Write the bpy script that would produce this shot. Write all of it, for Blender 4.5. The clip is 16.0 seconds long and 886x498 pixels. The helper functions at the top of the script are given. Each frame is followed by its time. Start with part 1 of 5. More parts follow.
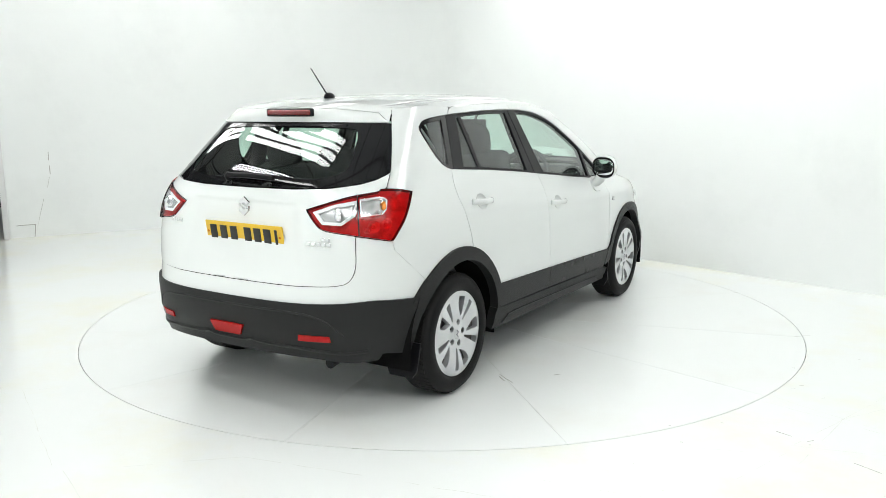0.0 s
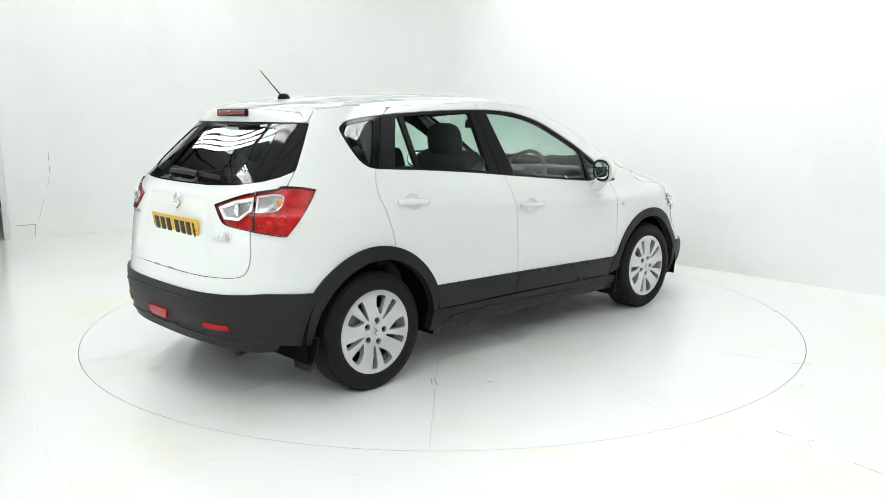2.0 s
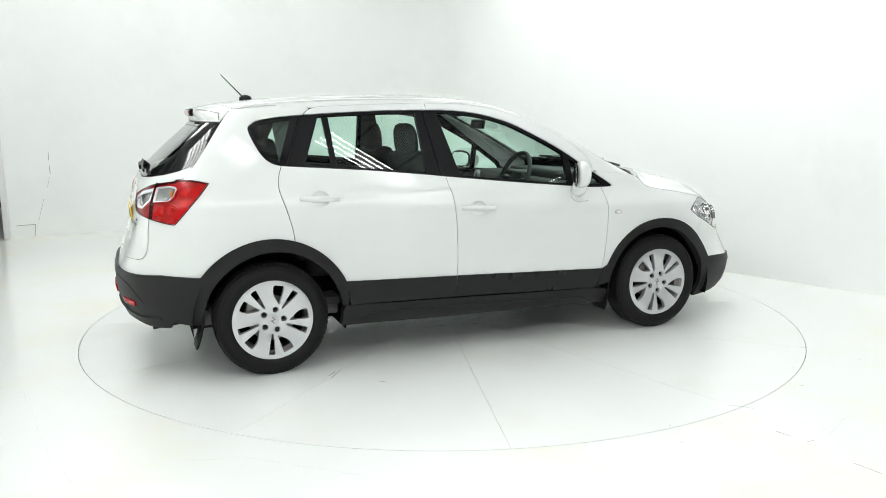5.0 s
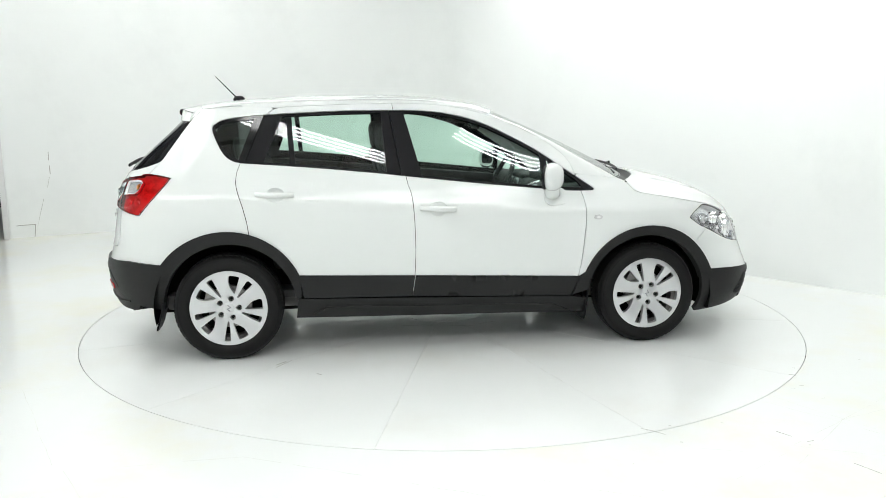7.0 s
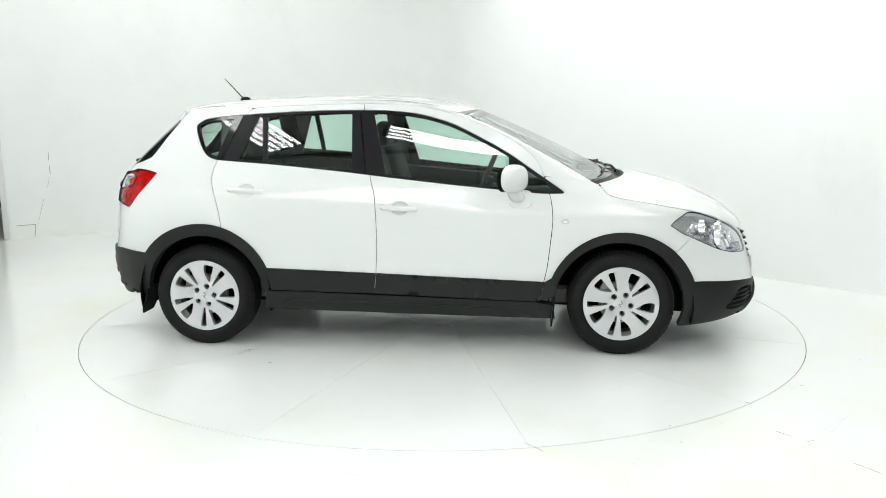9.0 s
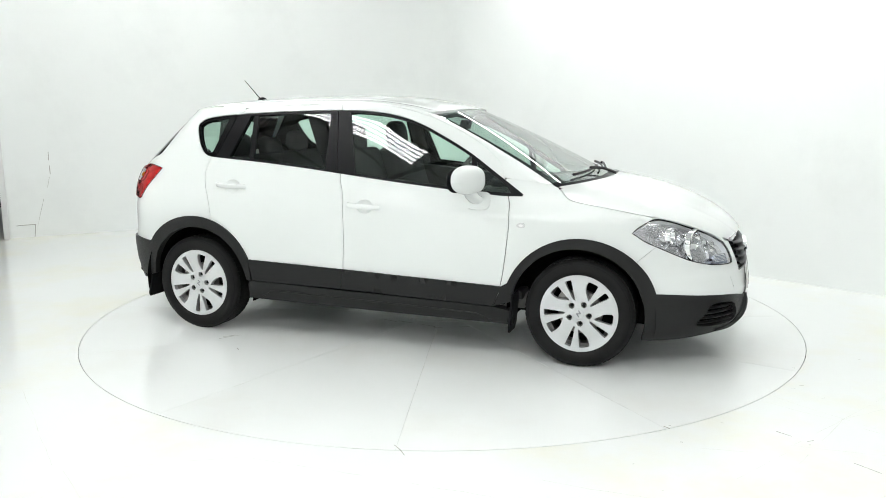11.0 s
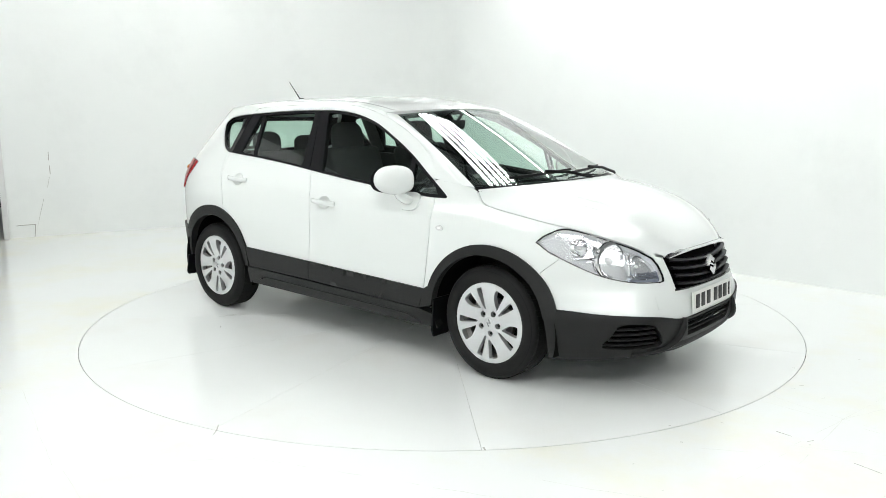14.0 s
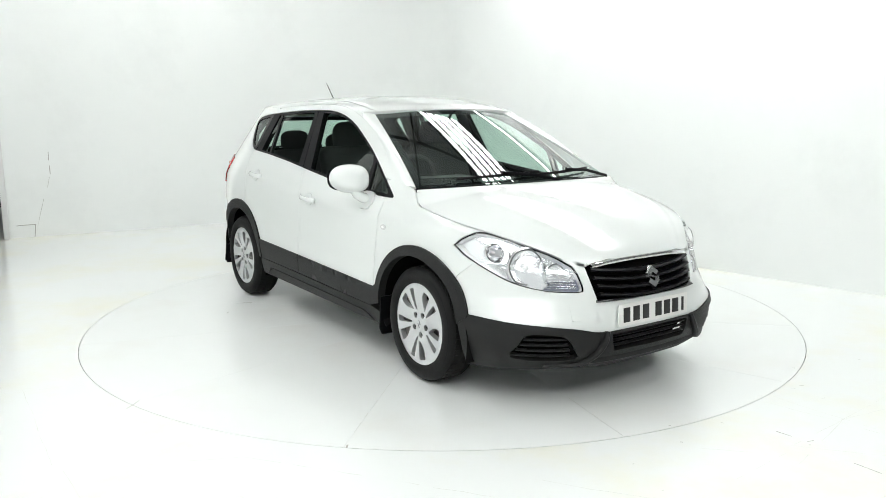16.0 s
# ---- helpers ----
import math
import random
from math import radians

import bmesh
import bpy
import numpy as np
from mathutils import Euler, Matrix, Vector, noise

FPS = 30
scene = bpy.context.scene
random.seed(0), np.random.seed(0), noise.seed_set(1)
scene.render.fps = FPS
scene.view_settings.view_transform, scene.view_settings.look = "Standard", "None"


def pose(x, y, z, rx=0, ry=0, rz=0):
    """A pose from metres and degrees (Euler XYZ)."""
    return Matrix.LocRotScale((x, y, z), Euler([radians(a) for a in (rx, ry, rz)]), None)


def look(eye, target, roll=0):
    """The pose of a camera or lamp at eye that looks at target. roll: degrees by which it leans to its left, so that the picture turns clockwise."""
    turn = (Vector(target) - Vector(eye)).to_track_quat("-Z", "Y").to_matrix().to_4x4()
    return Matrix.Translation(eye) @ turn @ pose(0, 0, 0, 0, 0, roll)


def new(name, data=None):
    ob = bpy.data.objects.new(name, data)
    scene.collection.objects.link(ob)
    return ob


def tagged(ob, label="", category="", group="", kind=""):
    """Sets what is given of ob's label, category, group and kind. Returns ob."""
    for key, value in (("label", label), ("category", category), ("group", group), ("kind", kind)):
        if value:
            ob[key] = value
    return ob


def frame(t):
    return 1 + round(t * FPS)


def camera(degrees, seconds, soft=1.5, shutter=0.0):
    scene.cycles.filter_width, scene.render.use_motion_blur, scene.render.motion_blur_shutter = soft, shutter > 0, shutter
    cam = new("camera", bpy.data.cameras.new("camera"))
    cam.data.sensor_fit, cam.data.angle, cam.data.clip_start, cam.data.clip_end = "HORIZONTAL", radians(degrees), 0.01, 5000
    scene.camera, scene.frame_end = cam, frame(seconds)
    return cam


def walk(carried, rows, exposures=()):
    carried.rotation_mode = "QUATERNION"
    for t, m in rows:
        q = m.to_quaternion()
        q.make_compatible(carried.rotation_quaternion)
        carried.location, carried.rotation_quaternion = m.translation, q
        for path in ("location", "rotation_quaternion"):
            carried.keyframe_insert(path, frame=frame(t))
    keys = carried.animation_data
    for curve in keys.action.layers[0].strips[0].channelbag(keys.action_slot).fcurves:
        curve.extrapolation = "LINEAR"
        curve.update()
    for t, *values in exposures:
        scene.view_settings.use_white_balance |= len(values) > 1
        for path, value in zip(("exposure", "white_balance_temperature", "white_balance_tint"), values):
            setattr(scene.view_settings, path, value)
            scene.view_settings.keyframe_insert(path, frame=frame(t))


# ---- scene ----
# ---------------------------------------------------------------- what is tuned: exposure, tint, tubes
EXPO, KELVIN, TINT = 0.0, 6500, 10
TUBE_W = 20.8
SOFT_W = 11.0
FILL_W = 5.6
# banks of tubes: place, turn about z, length, number of tubes, their spacing, width of a tube, kind (0 wide, 1 slim and
# bright, 2 broad and dim, unseen fill)
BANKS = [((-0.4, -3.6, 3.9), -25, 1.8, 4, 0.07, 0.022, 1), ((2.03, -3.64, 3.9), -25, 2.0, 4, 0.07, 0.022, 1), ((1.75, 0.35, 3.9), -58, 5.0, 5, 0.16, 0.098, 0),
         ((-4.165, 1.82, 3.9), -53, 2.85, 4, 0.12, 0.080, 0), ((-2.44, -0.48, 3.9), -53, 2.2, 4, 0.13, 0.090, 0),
         # the bank at (-2.3, 3.4) is added, unseen, to brighten the left wall
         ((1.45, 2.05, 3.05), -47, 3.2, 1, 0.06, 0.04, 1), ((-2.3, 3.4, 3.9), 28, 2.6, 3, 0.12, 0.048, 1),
         # the three banks of kind 2 are unseen fill added round the camera
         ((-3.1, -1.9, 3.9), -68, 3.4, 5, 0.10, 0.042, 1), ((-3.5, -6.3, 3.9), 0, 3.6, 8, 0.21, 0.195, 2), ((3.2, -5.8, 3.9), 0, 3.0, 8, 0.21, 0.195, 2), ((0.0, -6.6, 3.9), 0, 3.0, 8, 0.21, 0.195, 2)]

# ---------------------------------------------------------------- camera, standing still on its tripod
EYE = (0.0, -5.781, 1.480)
cam = camera(57.95, 16.0, soft=0.85)
aim = (EYE[0] + math.sin(radians(0.073)) * math.cos(radians(9.913)), EYE[1] + math.cos(radians(9.913)), EYE[2] - math.sin(radians(9.913)))
walk(cam, [(0.0, look(EYE, aim, -0.205)), (16.0, look(EYE, aim, -0.205))], exposures=[(0.0, EXPO, KELVIN, TINT), (16.0, EXPO, KELVIN, TINT)])

# ---------------------------------------------------------------- world: no sky, a closed studio
world = bpy.data.worlds.new("studio_world")
scene.world = world
world.use_nodes = True
world.node_tree.nodes["Background"].inputs[0].default_value = (0.9, 1.0, 0.96, 1)
world.node_tree.nodes["Background"].inputs[1].default_value = 0.02


# ---------------------------------------------------------------- materials
def material(name, base, rough=0.5, metal=0.0, coat=0.0, grain=0.0, grain_scale=60.0, bump=0.0, bump_scale=200.0, stain=None, stain_scale=3.0, emit=0.0, spec=0.5, stain_lo=0.5, stain_hi=0.75, coat_rough=0.03):
    m = bpy.data.materials.new(name)
    m.use_nodes = True
    nt = m.node_tree
    b = nt.nodes["Principled BSDF"]
    b.inputs["Base Color"].default_value = (*base, 1)
    b.inputs["Roughness"].default_value = rough
    b.inputs["Metallic"].default_value = metal
    b.inputs["Coat Weight"].default_value = coat
    b.inputs["Coat Roughness"].default_value = coat_rough
    b.inputs["Specular IOR Level"].default_value = spec
    if emit:
        b.inputs["Emission Color"].default_value = (*base, 1)
        b.inputs["Emission Strength"].default_value = emit
    tc = nt.nodes.new("ShaderNodeTexCoord")
    colour = None
    if grain:
        n = nt.nodes.new("ShaderNodeTexNoise")
        n.inputs["Scale"].default_value = grain_scale
        n.inputs["Detail"].default_value = 6
        nt.links.new(tc.outputs["Object"], n.inputs["Vector"])
        r = nt.nodes.new("ShaderNodeMix")
        r.data_type = "RGBA"
        r.inputs[6].default_value = (*[max(0, c * (1 - grain)) for c in base], 1)
        r.inputs[7].default_value = (*[min(1, c * (1 + grain)) for c in base], 1)
        nt.links.new(n.outputs["Fac"], r.inputs[0])
        colour = r.outputs[2]
        rr = nt.nodes.new("ShaderNodeMapRange")
        rr.inputs["To Min"].default_value = max(0.02, rough * 0.85)
        rr.inputs["To Max"].default_value = min(1, rough * 1.15)
        nt.links.new(n.outputs["Fac"], rr.inputs["Value"])
        nt.links.new(rr.outputs[0], b.inputs["Roughness"])
    if stain:
        n2 = nt.nodes.new("ShaderNodeTexNoise")
        n2.inputs["Scale"].default_value = stain_scale
        n2.inputs["Detail"].default_value = 8
        n2.inputs["Roughness"].default_value = 0.65
        nt.links.new(tc.outputs["Object"], n2.inputs["Vector"])
        ramp = nt.nodes.new("ShaderNodeMapRange")
        ramp.inputs["From Min"].default_value = stain_lo
        ramp.inputs["From Max"].default_value = stain_hi
        nt.links.new(n2.outputs["Fac"], ramp.inputs["Value"])
        mx = nt.nodes.new("ShaderNodeMix")
        mx.data_type = "RGBA"
        mx.inputs[6].default_value = (*base, 1)
        if colour:
            nt.links.new(colour, mx.inputs[6])
        mx.inputs[7].default_value = (*stain, 1)
        nt.links.new(ramp.outputs[0], mx.inputs[0])
        colour = mx.outputs[2]
    if colour:
        nt.links.new(colour, b.inputs["Base Color"])
    if bump:
        n3 = nt.nodes.new("ShaderNodeTexNoise")
        n3.inputs["Scale"].default_value = bump_scale
        n3.inputs["Detail"].default_value = 4
        nt.links.new(tc.outputs["Object"], n3.inputs["Vector"])
        bp = nt.nodes.new("ShaderNodeBump")
        bp.inputs["Strength"].default_value = bump
        bp.inputs["Distance"].default_value = 0.002
        nt.links.new(n3.outputs["Fac"], bp.inputs["Height"])
        nt.links.new(bp.outputs[0], b.inputs["Normal"])
    return m


def glass(name, tint, ior=1.5, rough=0.01):
    m = bpy.data.materials.new(name)
    m.use_nodes = True
    nt = m.node_tree
    nt.nodes.remove(nt.nodes["Principled BSDF"])
    out = nt.nodes["Material Output"]
    t = nt.nodes.new("ShaderNodeBsdfTransparent")
    t.inputs[0].default_value = (*tint, 1)
    g = nt.nodes.new("ShaderNodeBsdfGlossy")
    g.inputs["Roughness"].default_value = rough
    lw = nt.nodes.new("ShaderNodeLayerWeight")
    lw.inputs["Blend"].default_value = 0.5
    pw = nt.nodes.new("ShaderNodeMath")
    pw.operation = "POWER"
    pw.inputs[1].default_value = 5.0
    nt.links.new(lw.outputs["Facing"], pw.inputs[0])
    f0 = ((ior - 1) / (ior + 1)) ** 2
    fr = nt.nodes.new("ShaderNodeMath")
    fr.operation = "MULTIPLY_ADD"
    fr.inputs[1].default_value = 1 - f0
    fr.inputs[2].default_value = f0
    nt.links.new(pw.outputs[0], fr.inputs[0])
    # a pane mirrors with both its faces: 2r / (1 + r)
    two = nt.nodes.new("ShaderNodeMath")
    two.operation = "MULTIPLY"
    two.inputs[1].default_value = 2.0
    one = nt.nodes.new("ShaderNodeMath")
    one.inputs[1].default_value = 1.0
    pane = nt.nodes.new("ShaderNodeMath")
    pane.operation = "DIVIDE"
    nt.links.new(fr.outputs[0], two.inputs[0])
    nt.links.new(fr.outputs[0], one.inputs[0])
    nt.links.new(two.outputs[0], pane.inputs[0])
    nt.links.new(one.outputs[0], pane.inputs[1])
    mix = nt.nodes.new("ShaderNodeMixShader")
    nt.links.new(pane.outputs[0], mix.inputs[0])
    nt.links.new(t.outputs[0], mix.inputs[1])
    nt.links.new(g.outputs[0], mix.inputs[2])
    nt.links.new(mix.outputs[0], out.inputs["Surface"])
    return m


WALLP = material("wall_white_paint", (0.80, 0.82, 0.81), 0.75, grain=0.015, grain_scale=4, bump=0.15, bump_scale=60, stain=(0.74, 0.76, 0.75), stain_scale=0.8)
FLOORP = material("floor_white_paint", (0.80, 0.82, 0.81), 0.42, coat=0.7, coat_rough=0.12, grain=0.02, grain_scale=2.5, bump=0.02, bump_scale=60, stain=(0.79, 0.768, 0.60), stain_scale=0.9, stain_lo=0.48, stain_hi=0.80)
TURNP = material("turntable_white_paint", (0.80, 0.82, 0.81), 0.42, coat=0.7, coat_rough=0.12, grain=0.02, grain_scale=3, bump=0.02, bump_scale=60, stain=(0.76, 0.76, 0.73), stain_scale=1.3, stain_lo=0.52, stain_hi=0.85)
WALLG = material("wall_grey_paint", (0.52, 0.53, 0.53), 0.75, grain=0.05, grain_scale=4, bump=0.15, bump_scale=60, stain=(0.47, 0.48, 0.48), stain_scale=0.8)
WALLD = material("wall_dark_paint", (0.13, 0.135, 0.135), 0.75, grain=0.08, grain_scale=4, bump=0.15, bump_scale=60, stain=(0.10, 0.105, 0.105), stain_scale=0.8)
CRACK = material("floor_crack_dirt", (0.40, 0.40, 0.37), 0.9, grain=0.5, grain_scale=14)
SEAM = material("seam_filler_grey", (0.64, 0.65, 0.62), 0.8, grain=0.25, grain_scale=9)
CEILP = material("ceiling_grey_panel", (0.56, 0.57, 0.57), 0.8, grain=0.1, grain_scale=5)
BEAM = material("ceiling_joint", (0.02, 0.02, 0.02), 0.7)
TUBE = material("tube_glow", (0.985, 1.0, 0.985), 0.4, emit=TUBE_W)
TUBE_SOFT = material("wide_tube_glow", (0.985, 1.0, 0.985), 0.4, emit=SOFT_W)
# glow of the broad fill panels, added where no source is known
FILL_PANEL = material("fill_panel_glow", (0.985, 1.0, 0.985), 0.4, emit=FILL_W)
FITTING = material("fitting_white_metal", (0.7, 0.7, 0.7), 0.4, grain=0.03)
DARKDOOR = material("dark_doorway", (0.02, 0.021, 0.022), 0.7, grain=0.2)

PAINT = material("car_white_paint", (0.73, 0.755, 0.745), 0.40, coat=1.0, coat_rough=0.08, grain=0.006, grain_scale=5, bump=0.02, bump_scale=14, spec=0.25)
CLAD = material("black_textured_plastic", (0.012, 0.0125, 0.0125), 0.50, grain=0.15, grain_scale=120, bump=0.35, bump_scale=420, spec=0.27)
GLOSSB = material("gloss_black_trim", (0.008, 0.008, 0.009), 0.07, grain=0.05, grain_scale=30, spec=0.4)
SATINB = material("satin_black_trim", (0.005, 0.005, 0.006), 0.34, grain=0.1, grain_scale=60, spec=0.14)
INNER = material("dark_inner_shell", (0.006, 0.006, 0.006), 0.9, grain=0.2, spec=0.05)
UNDER = material("underbody_coating", (0.16, 0.16, 0.155), 0.7, grain=0.3, grain_scale=20, bump=0.3, bump_scale=90)
RUBBER = material("tyre_rubber", (0.008, 0.008, 0.008), 0.62, grain=0.2, grain_scale=40, bump=0.3, bump_scale=160, spec=0.2)
ALLOY = material("silver_alloy_paint", (0.62, 0.63, 0.64), 0.30, metal=0.65, grain=0.02, grain_scale=200, coat=0.4)
CHROME = material("chrome", (0.84, 0.85, 0.86), 0.13, metal=1.0, grain=0.01)
STEEL = material("brake_steel", (0.28, 0.27, 0.26), 0.45, metal=0.9, grain=0.2, grain_scale=30)
REDDK = material("dark_red_lamp_lens", (0.16, 0.006, 0.008), 0.12, coat=0.5, grain=0.1, grain_scale=40)
REFL = material("red_reflector", (0.36, 0.008, 0.008), 0.22, grain=0.2, grain_scale=90, bump=0.1, bump_scale=300, spec=0.25)
LAMPW = material("lamp_silver_reflector", (0.80, 0.80, 0.81), 0.16, metal=0.25, grain=0.08, grain_scale=25)
LAMPB = material("lamp_white_bezel", (0.90, 0.90, 0.91), 0.18, metal=0.0, grain=0.03, grain_scale=40)
LAMPR = material("lamp_mirror_bowl", (0.95, 0.95, 0.96), 0.06, metal=1.0, grain=0.02, grain_scale=60)
LAMPH = material("lamp_bright_shell", (0.93, 0.93, 0.94), 0.20, metal=0.75, grain=0.04, grain_scale=30, bump=1.0, bump_scale=9)
LAMPG = material("lamp_bezel_grey", (0.30, 0.31, 0.33), 0.3, metal=0.5, grain=0.1, grain_scale=25)
LAMPC = material("lamp_chamber", (0.74, 0.72, 0.72), 0.35, grain=0.2, grain_scale=45, stain=(0.36, 0.35, 0.35), stain_scale=14, stain_lo=0.48, stain_hi=0.66)
LAMPBL = material("lamp_blue_grey_trim", (0.34, 0.37, 0.46), 0.2, metal=0.4, grain=0.3, grain_scale=70)
LAMPS = material("lamp_grey_reflector", (0.50, 0.50, 0.50), 0.22, metal=0.5, grain=0.25, grain_scale=28, bump=0.4, bump_scale=30)
AMBER = material("amber_bulb", (0.65, 0.22, 0.03), 0.25, grain=0.1)
BULB = material("bulb_glass_white", (0.8, 0.8, 0.8), 0.1, grain=0.05)
PLATEY = material("yellow_plate", (0.72, 0.46, 0.02), 0.35, grain=0.04, grain_scale=30, coat=0.4)
PLATEW = material("white_plate", (0.76, 0.76, 0.74), 0.35, grain=0.03, grain_scale=30, coat=0.4)
INK = material("black_character_bars", (0.015, 0.015, 0.015), 0.5, grain=0.1)
CABIN = material("cabin_dark_plastic", (0.040, 0.041, 0.042), 0.6, grain=0.12, grain_scale=90, bump=0.2, bump_scale=300)
FABRIC = material("seat_charcoal_fabric", (0.034, 0.035, 0.036), 0.9, grain=0.25, grain_scale=150, bump=0.4, bump_scale=500)
LINER = material("headliner_grey", (0.55, 0.55, 0.52), 0.9, grain=0.05, grain_scale=100)
MIRRORM = material("mirror_glass", (0.85, 0.87, 0.88), 0.01, metal=1.0)
GLASS = glass("green_tinted_window", (0.79, 0.94, 0.87))
GLASSD = glass("rear_privacy_window", (0.72, 0.86, 0.79))
REDG = glass("red_lamp_lens", (0.84, 0.014, 0.022), 1.33, 0.22)
CLEARG = glass("clear_lamp_cover", (0.95, 0.96, 0.97), 1.33)


# ---------------------------------------------------------------- mesh helpers
def mesh_ob(name, verts, faces, mat, parent=None, label="", smooth=False):
    me = bpy.data.meshes.new(name)
    me.from_pydata([tuple(map(float, v)) for v in verts], [], [tuple(map(int, f)) for f in faces])
    me.materials.append(mat)
    if smooth:
        me.polygons.foreach_set("use_smooth", [True] * len(me.polygons))
    me.update()
    ob = new(name, me)
    ob.parent = parent
    if label:
        tagged(ob, label)
    return ob


def part(name, bm, mat, parent=None, label="", smooth=True, angle=40):
    """One bmesh as one mesh object under its thing; edges sharper than angle stay sharp."""
    bmesh.ops.recalc_face_normals(bm, faces=bm.faces[:])
    me = bpy.data.meshes.new(name)
    for e in bm.edges:
        if len(e.link_faces) == 2 and e.calc_face_angle(0) > radians(angle):
            e.smooth = False
    for f in bm.faces:
        f.smooth = smooth
    bm.to_mesh(me)
    bm.free()
    me.materials.append(mat)
    ob = new(name, me)
    ob.parent = parent
    if label:
        tagged(ob, label)
    return ob


def box(bm, size, at, bevel=0.0, rot=None, segs=2):
    m = Matrix.Translation(at)
    if rot:
        m = m @ Euler([radians(a) for a in rot]).to_matrix().to_4x4()
    vs = bmesh.ops.create_cube(bm, size=1.0, matrix=m @ Matrix.Diagonal((*size, 1)))["verts"]
    if bevel:
        es = list({e for v in vs for e in v.link_edges})
        bmesh.ops.bevel(bm, geom=es, offset=bevel, segments=segs, affect="EDGES", profile=0.6)
    return vs


def rod(bm, a, b, r, r2=None, seg=10):
    a, b = Vector(a), Vector(b)
    m = Matrix.Translation((a + b) / 2) @ (b - a).to_track_quat("Z", "Y").to_matrix().to_4x4()
    bmesh.ops.create_cone(bm, cap_ends=True, segments=seg, radius1=r, radius2=r if r2 is None else r2, depth=(b - a).length, matrix=m)


def lathe(bm, profile, seg=48, axis="y", at=(0, 0, 0), closed=False):
    """Turns (radius, height) points about an axis through at."""
    rings = []
    for r, h in profile:
        ring = []
        for i in range(seg):
            c, s = r * math.cos(2 * math.pi * i / seg), r * math.sin(2 * math.pi * i / seg)
            p = {"y": (c, h, s), "z": (c, s, h), "x": (h, c, s)}[axis]
            ring.append(bm.verts.new((p[0] + at[0], p[1] + at[1], p[2] + at[2])))
        rings.append(ring)
    pairs = list(zip(rings, rings[1:])) + ([(rings[-1], rings[0])] if closed else [])
    for a, b in pairs:
        for i in range(seg):
            bm.faces.new((a[i], a[(i + 1) % seg], b[(i + 1) % seg], b[i]))
    return rings


def sweep(bm, pts, rx, rz, seg=8, up=(0, 0, 1)):
    """A bar of oval section rx by rz along points."""
    pts = [Vector(p) for p in pts]
    rings = []
    for i, p in enumerate(pts):
        d = (pts[min(i + 1, len(pts) - 1)] - pts[max(i - 1, 0)]).normalized()
        n = d.cross(Vector(up)).normalized()
        w = n.cross(d)
        rings.append([bm.verts.new(p + n * (rx * math.cos(2 * math.pi * k / seg)) + w * (rz * math.sin(2 * math.pi * k / seg))) for k in range(seg)])
    for a, b in zip(rings, rings[1:]):
        for k in range(seg):
            bm.faces.new((a[k], a[(k + 1) % seg], b[(k + 1) % seg], b[k]))
    bm.faces.new(rings[0][::-1])
    bm.faces.new(rings[-1])


def spline(pts, step=0.025, closed=False):
    """Points evenly along a smooth curve through the control points."""
    P = [np.array(p, float) for p in pts]
    n = len(P)
    out = []
    for i in range(n if closed else n - 1):
        p1, p2 = P[i], P[(i + 1) % n]
        p0 = P[i - 1] if closed or i > 0 else 2 * p1 - p2
        p3 = P[(i + 2) % n] if closed or i + 2 < n else 2 * p2 - p1
        k = max(1, int(np.ceil(np.linalg.norm(p2 - p1) / step)))
        for j in range(k):
            t = j / k
            out.append(0.5 * (2 * p1 + (p2 - p0) * t + (2 * p0 - 5 * p1 + 4 * p2 - p3) * t * t + (3 * p1 - p0 - 3 * p2 + p3) * t ** 3))
    if not closed:
        out.append(P[-1])
    return [tuple(p) for p in out]


def lines(pts, step=0.03):
    """A closed outline with straight sides, cut into short steps."""
    out = []
    for a, b in zip(pts, list(pts[1:]) + [pts[0]]):
        a, b = np.array(a, float), np.array(b, float)
        k = max(1, int(np.ceil(np.linalg.norm(b - a) / step)))
        out += [tuple(a + (b - a) * j / k) for j in range(k)]
    return out


def inset(poly, d):
    """The outline drawn in by d."""
    P = np.array(poly, float)
    keep = np.linalg.norm(P - np.roll(P, 1, 0), axis=1) > 1e-6
    P = P[keep]
    nxt, prv = np.roll(P, -1, 0), np.roll(P, 1, 0)
    t = nxt - prv
    t /= np.maximum(np.linalg.norm(t, axis=1, keepdims=True), 1e-9)
    area = np.sum(P[:, 0] * nxt[:, 1] - nxt[:, 0] * P[:, 1])
    nrm = np.stack([-t[:, 1], t[:, 0]], 1) * (1 if area > 0 else -1)
    return [tuple(p) for p in P + nrm * d]


def inside(poly, pts):
    P = np.array(poly)
    x, y = pts[:, 0], pts[:, 1]
    res = np.zeros(len(pts), bool)
    for (x1, y1), (x2, y2) in zip(P, np.roll(P, -1, 0)):
        c = (y1 > y) != (y2 > y)
        if y1 != y2:
            res ^= c & (x < (x2 - x1) * (y - y1) / (y2 - y1) + x1)
    return res


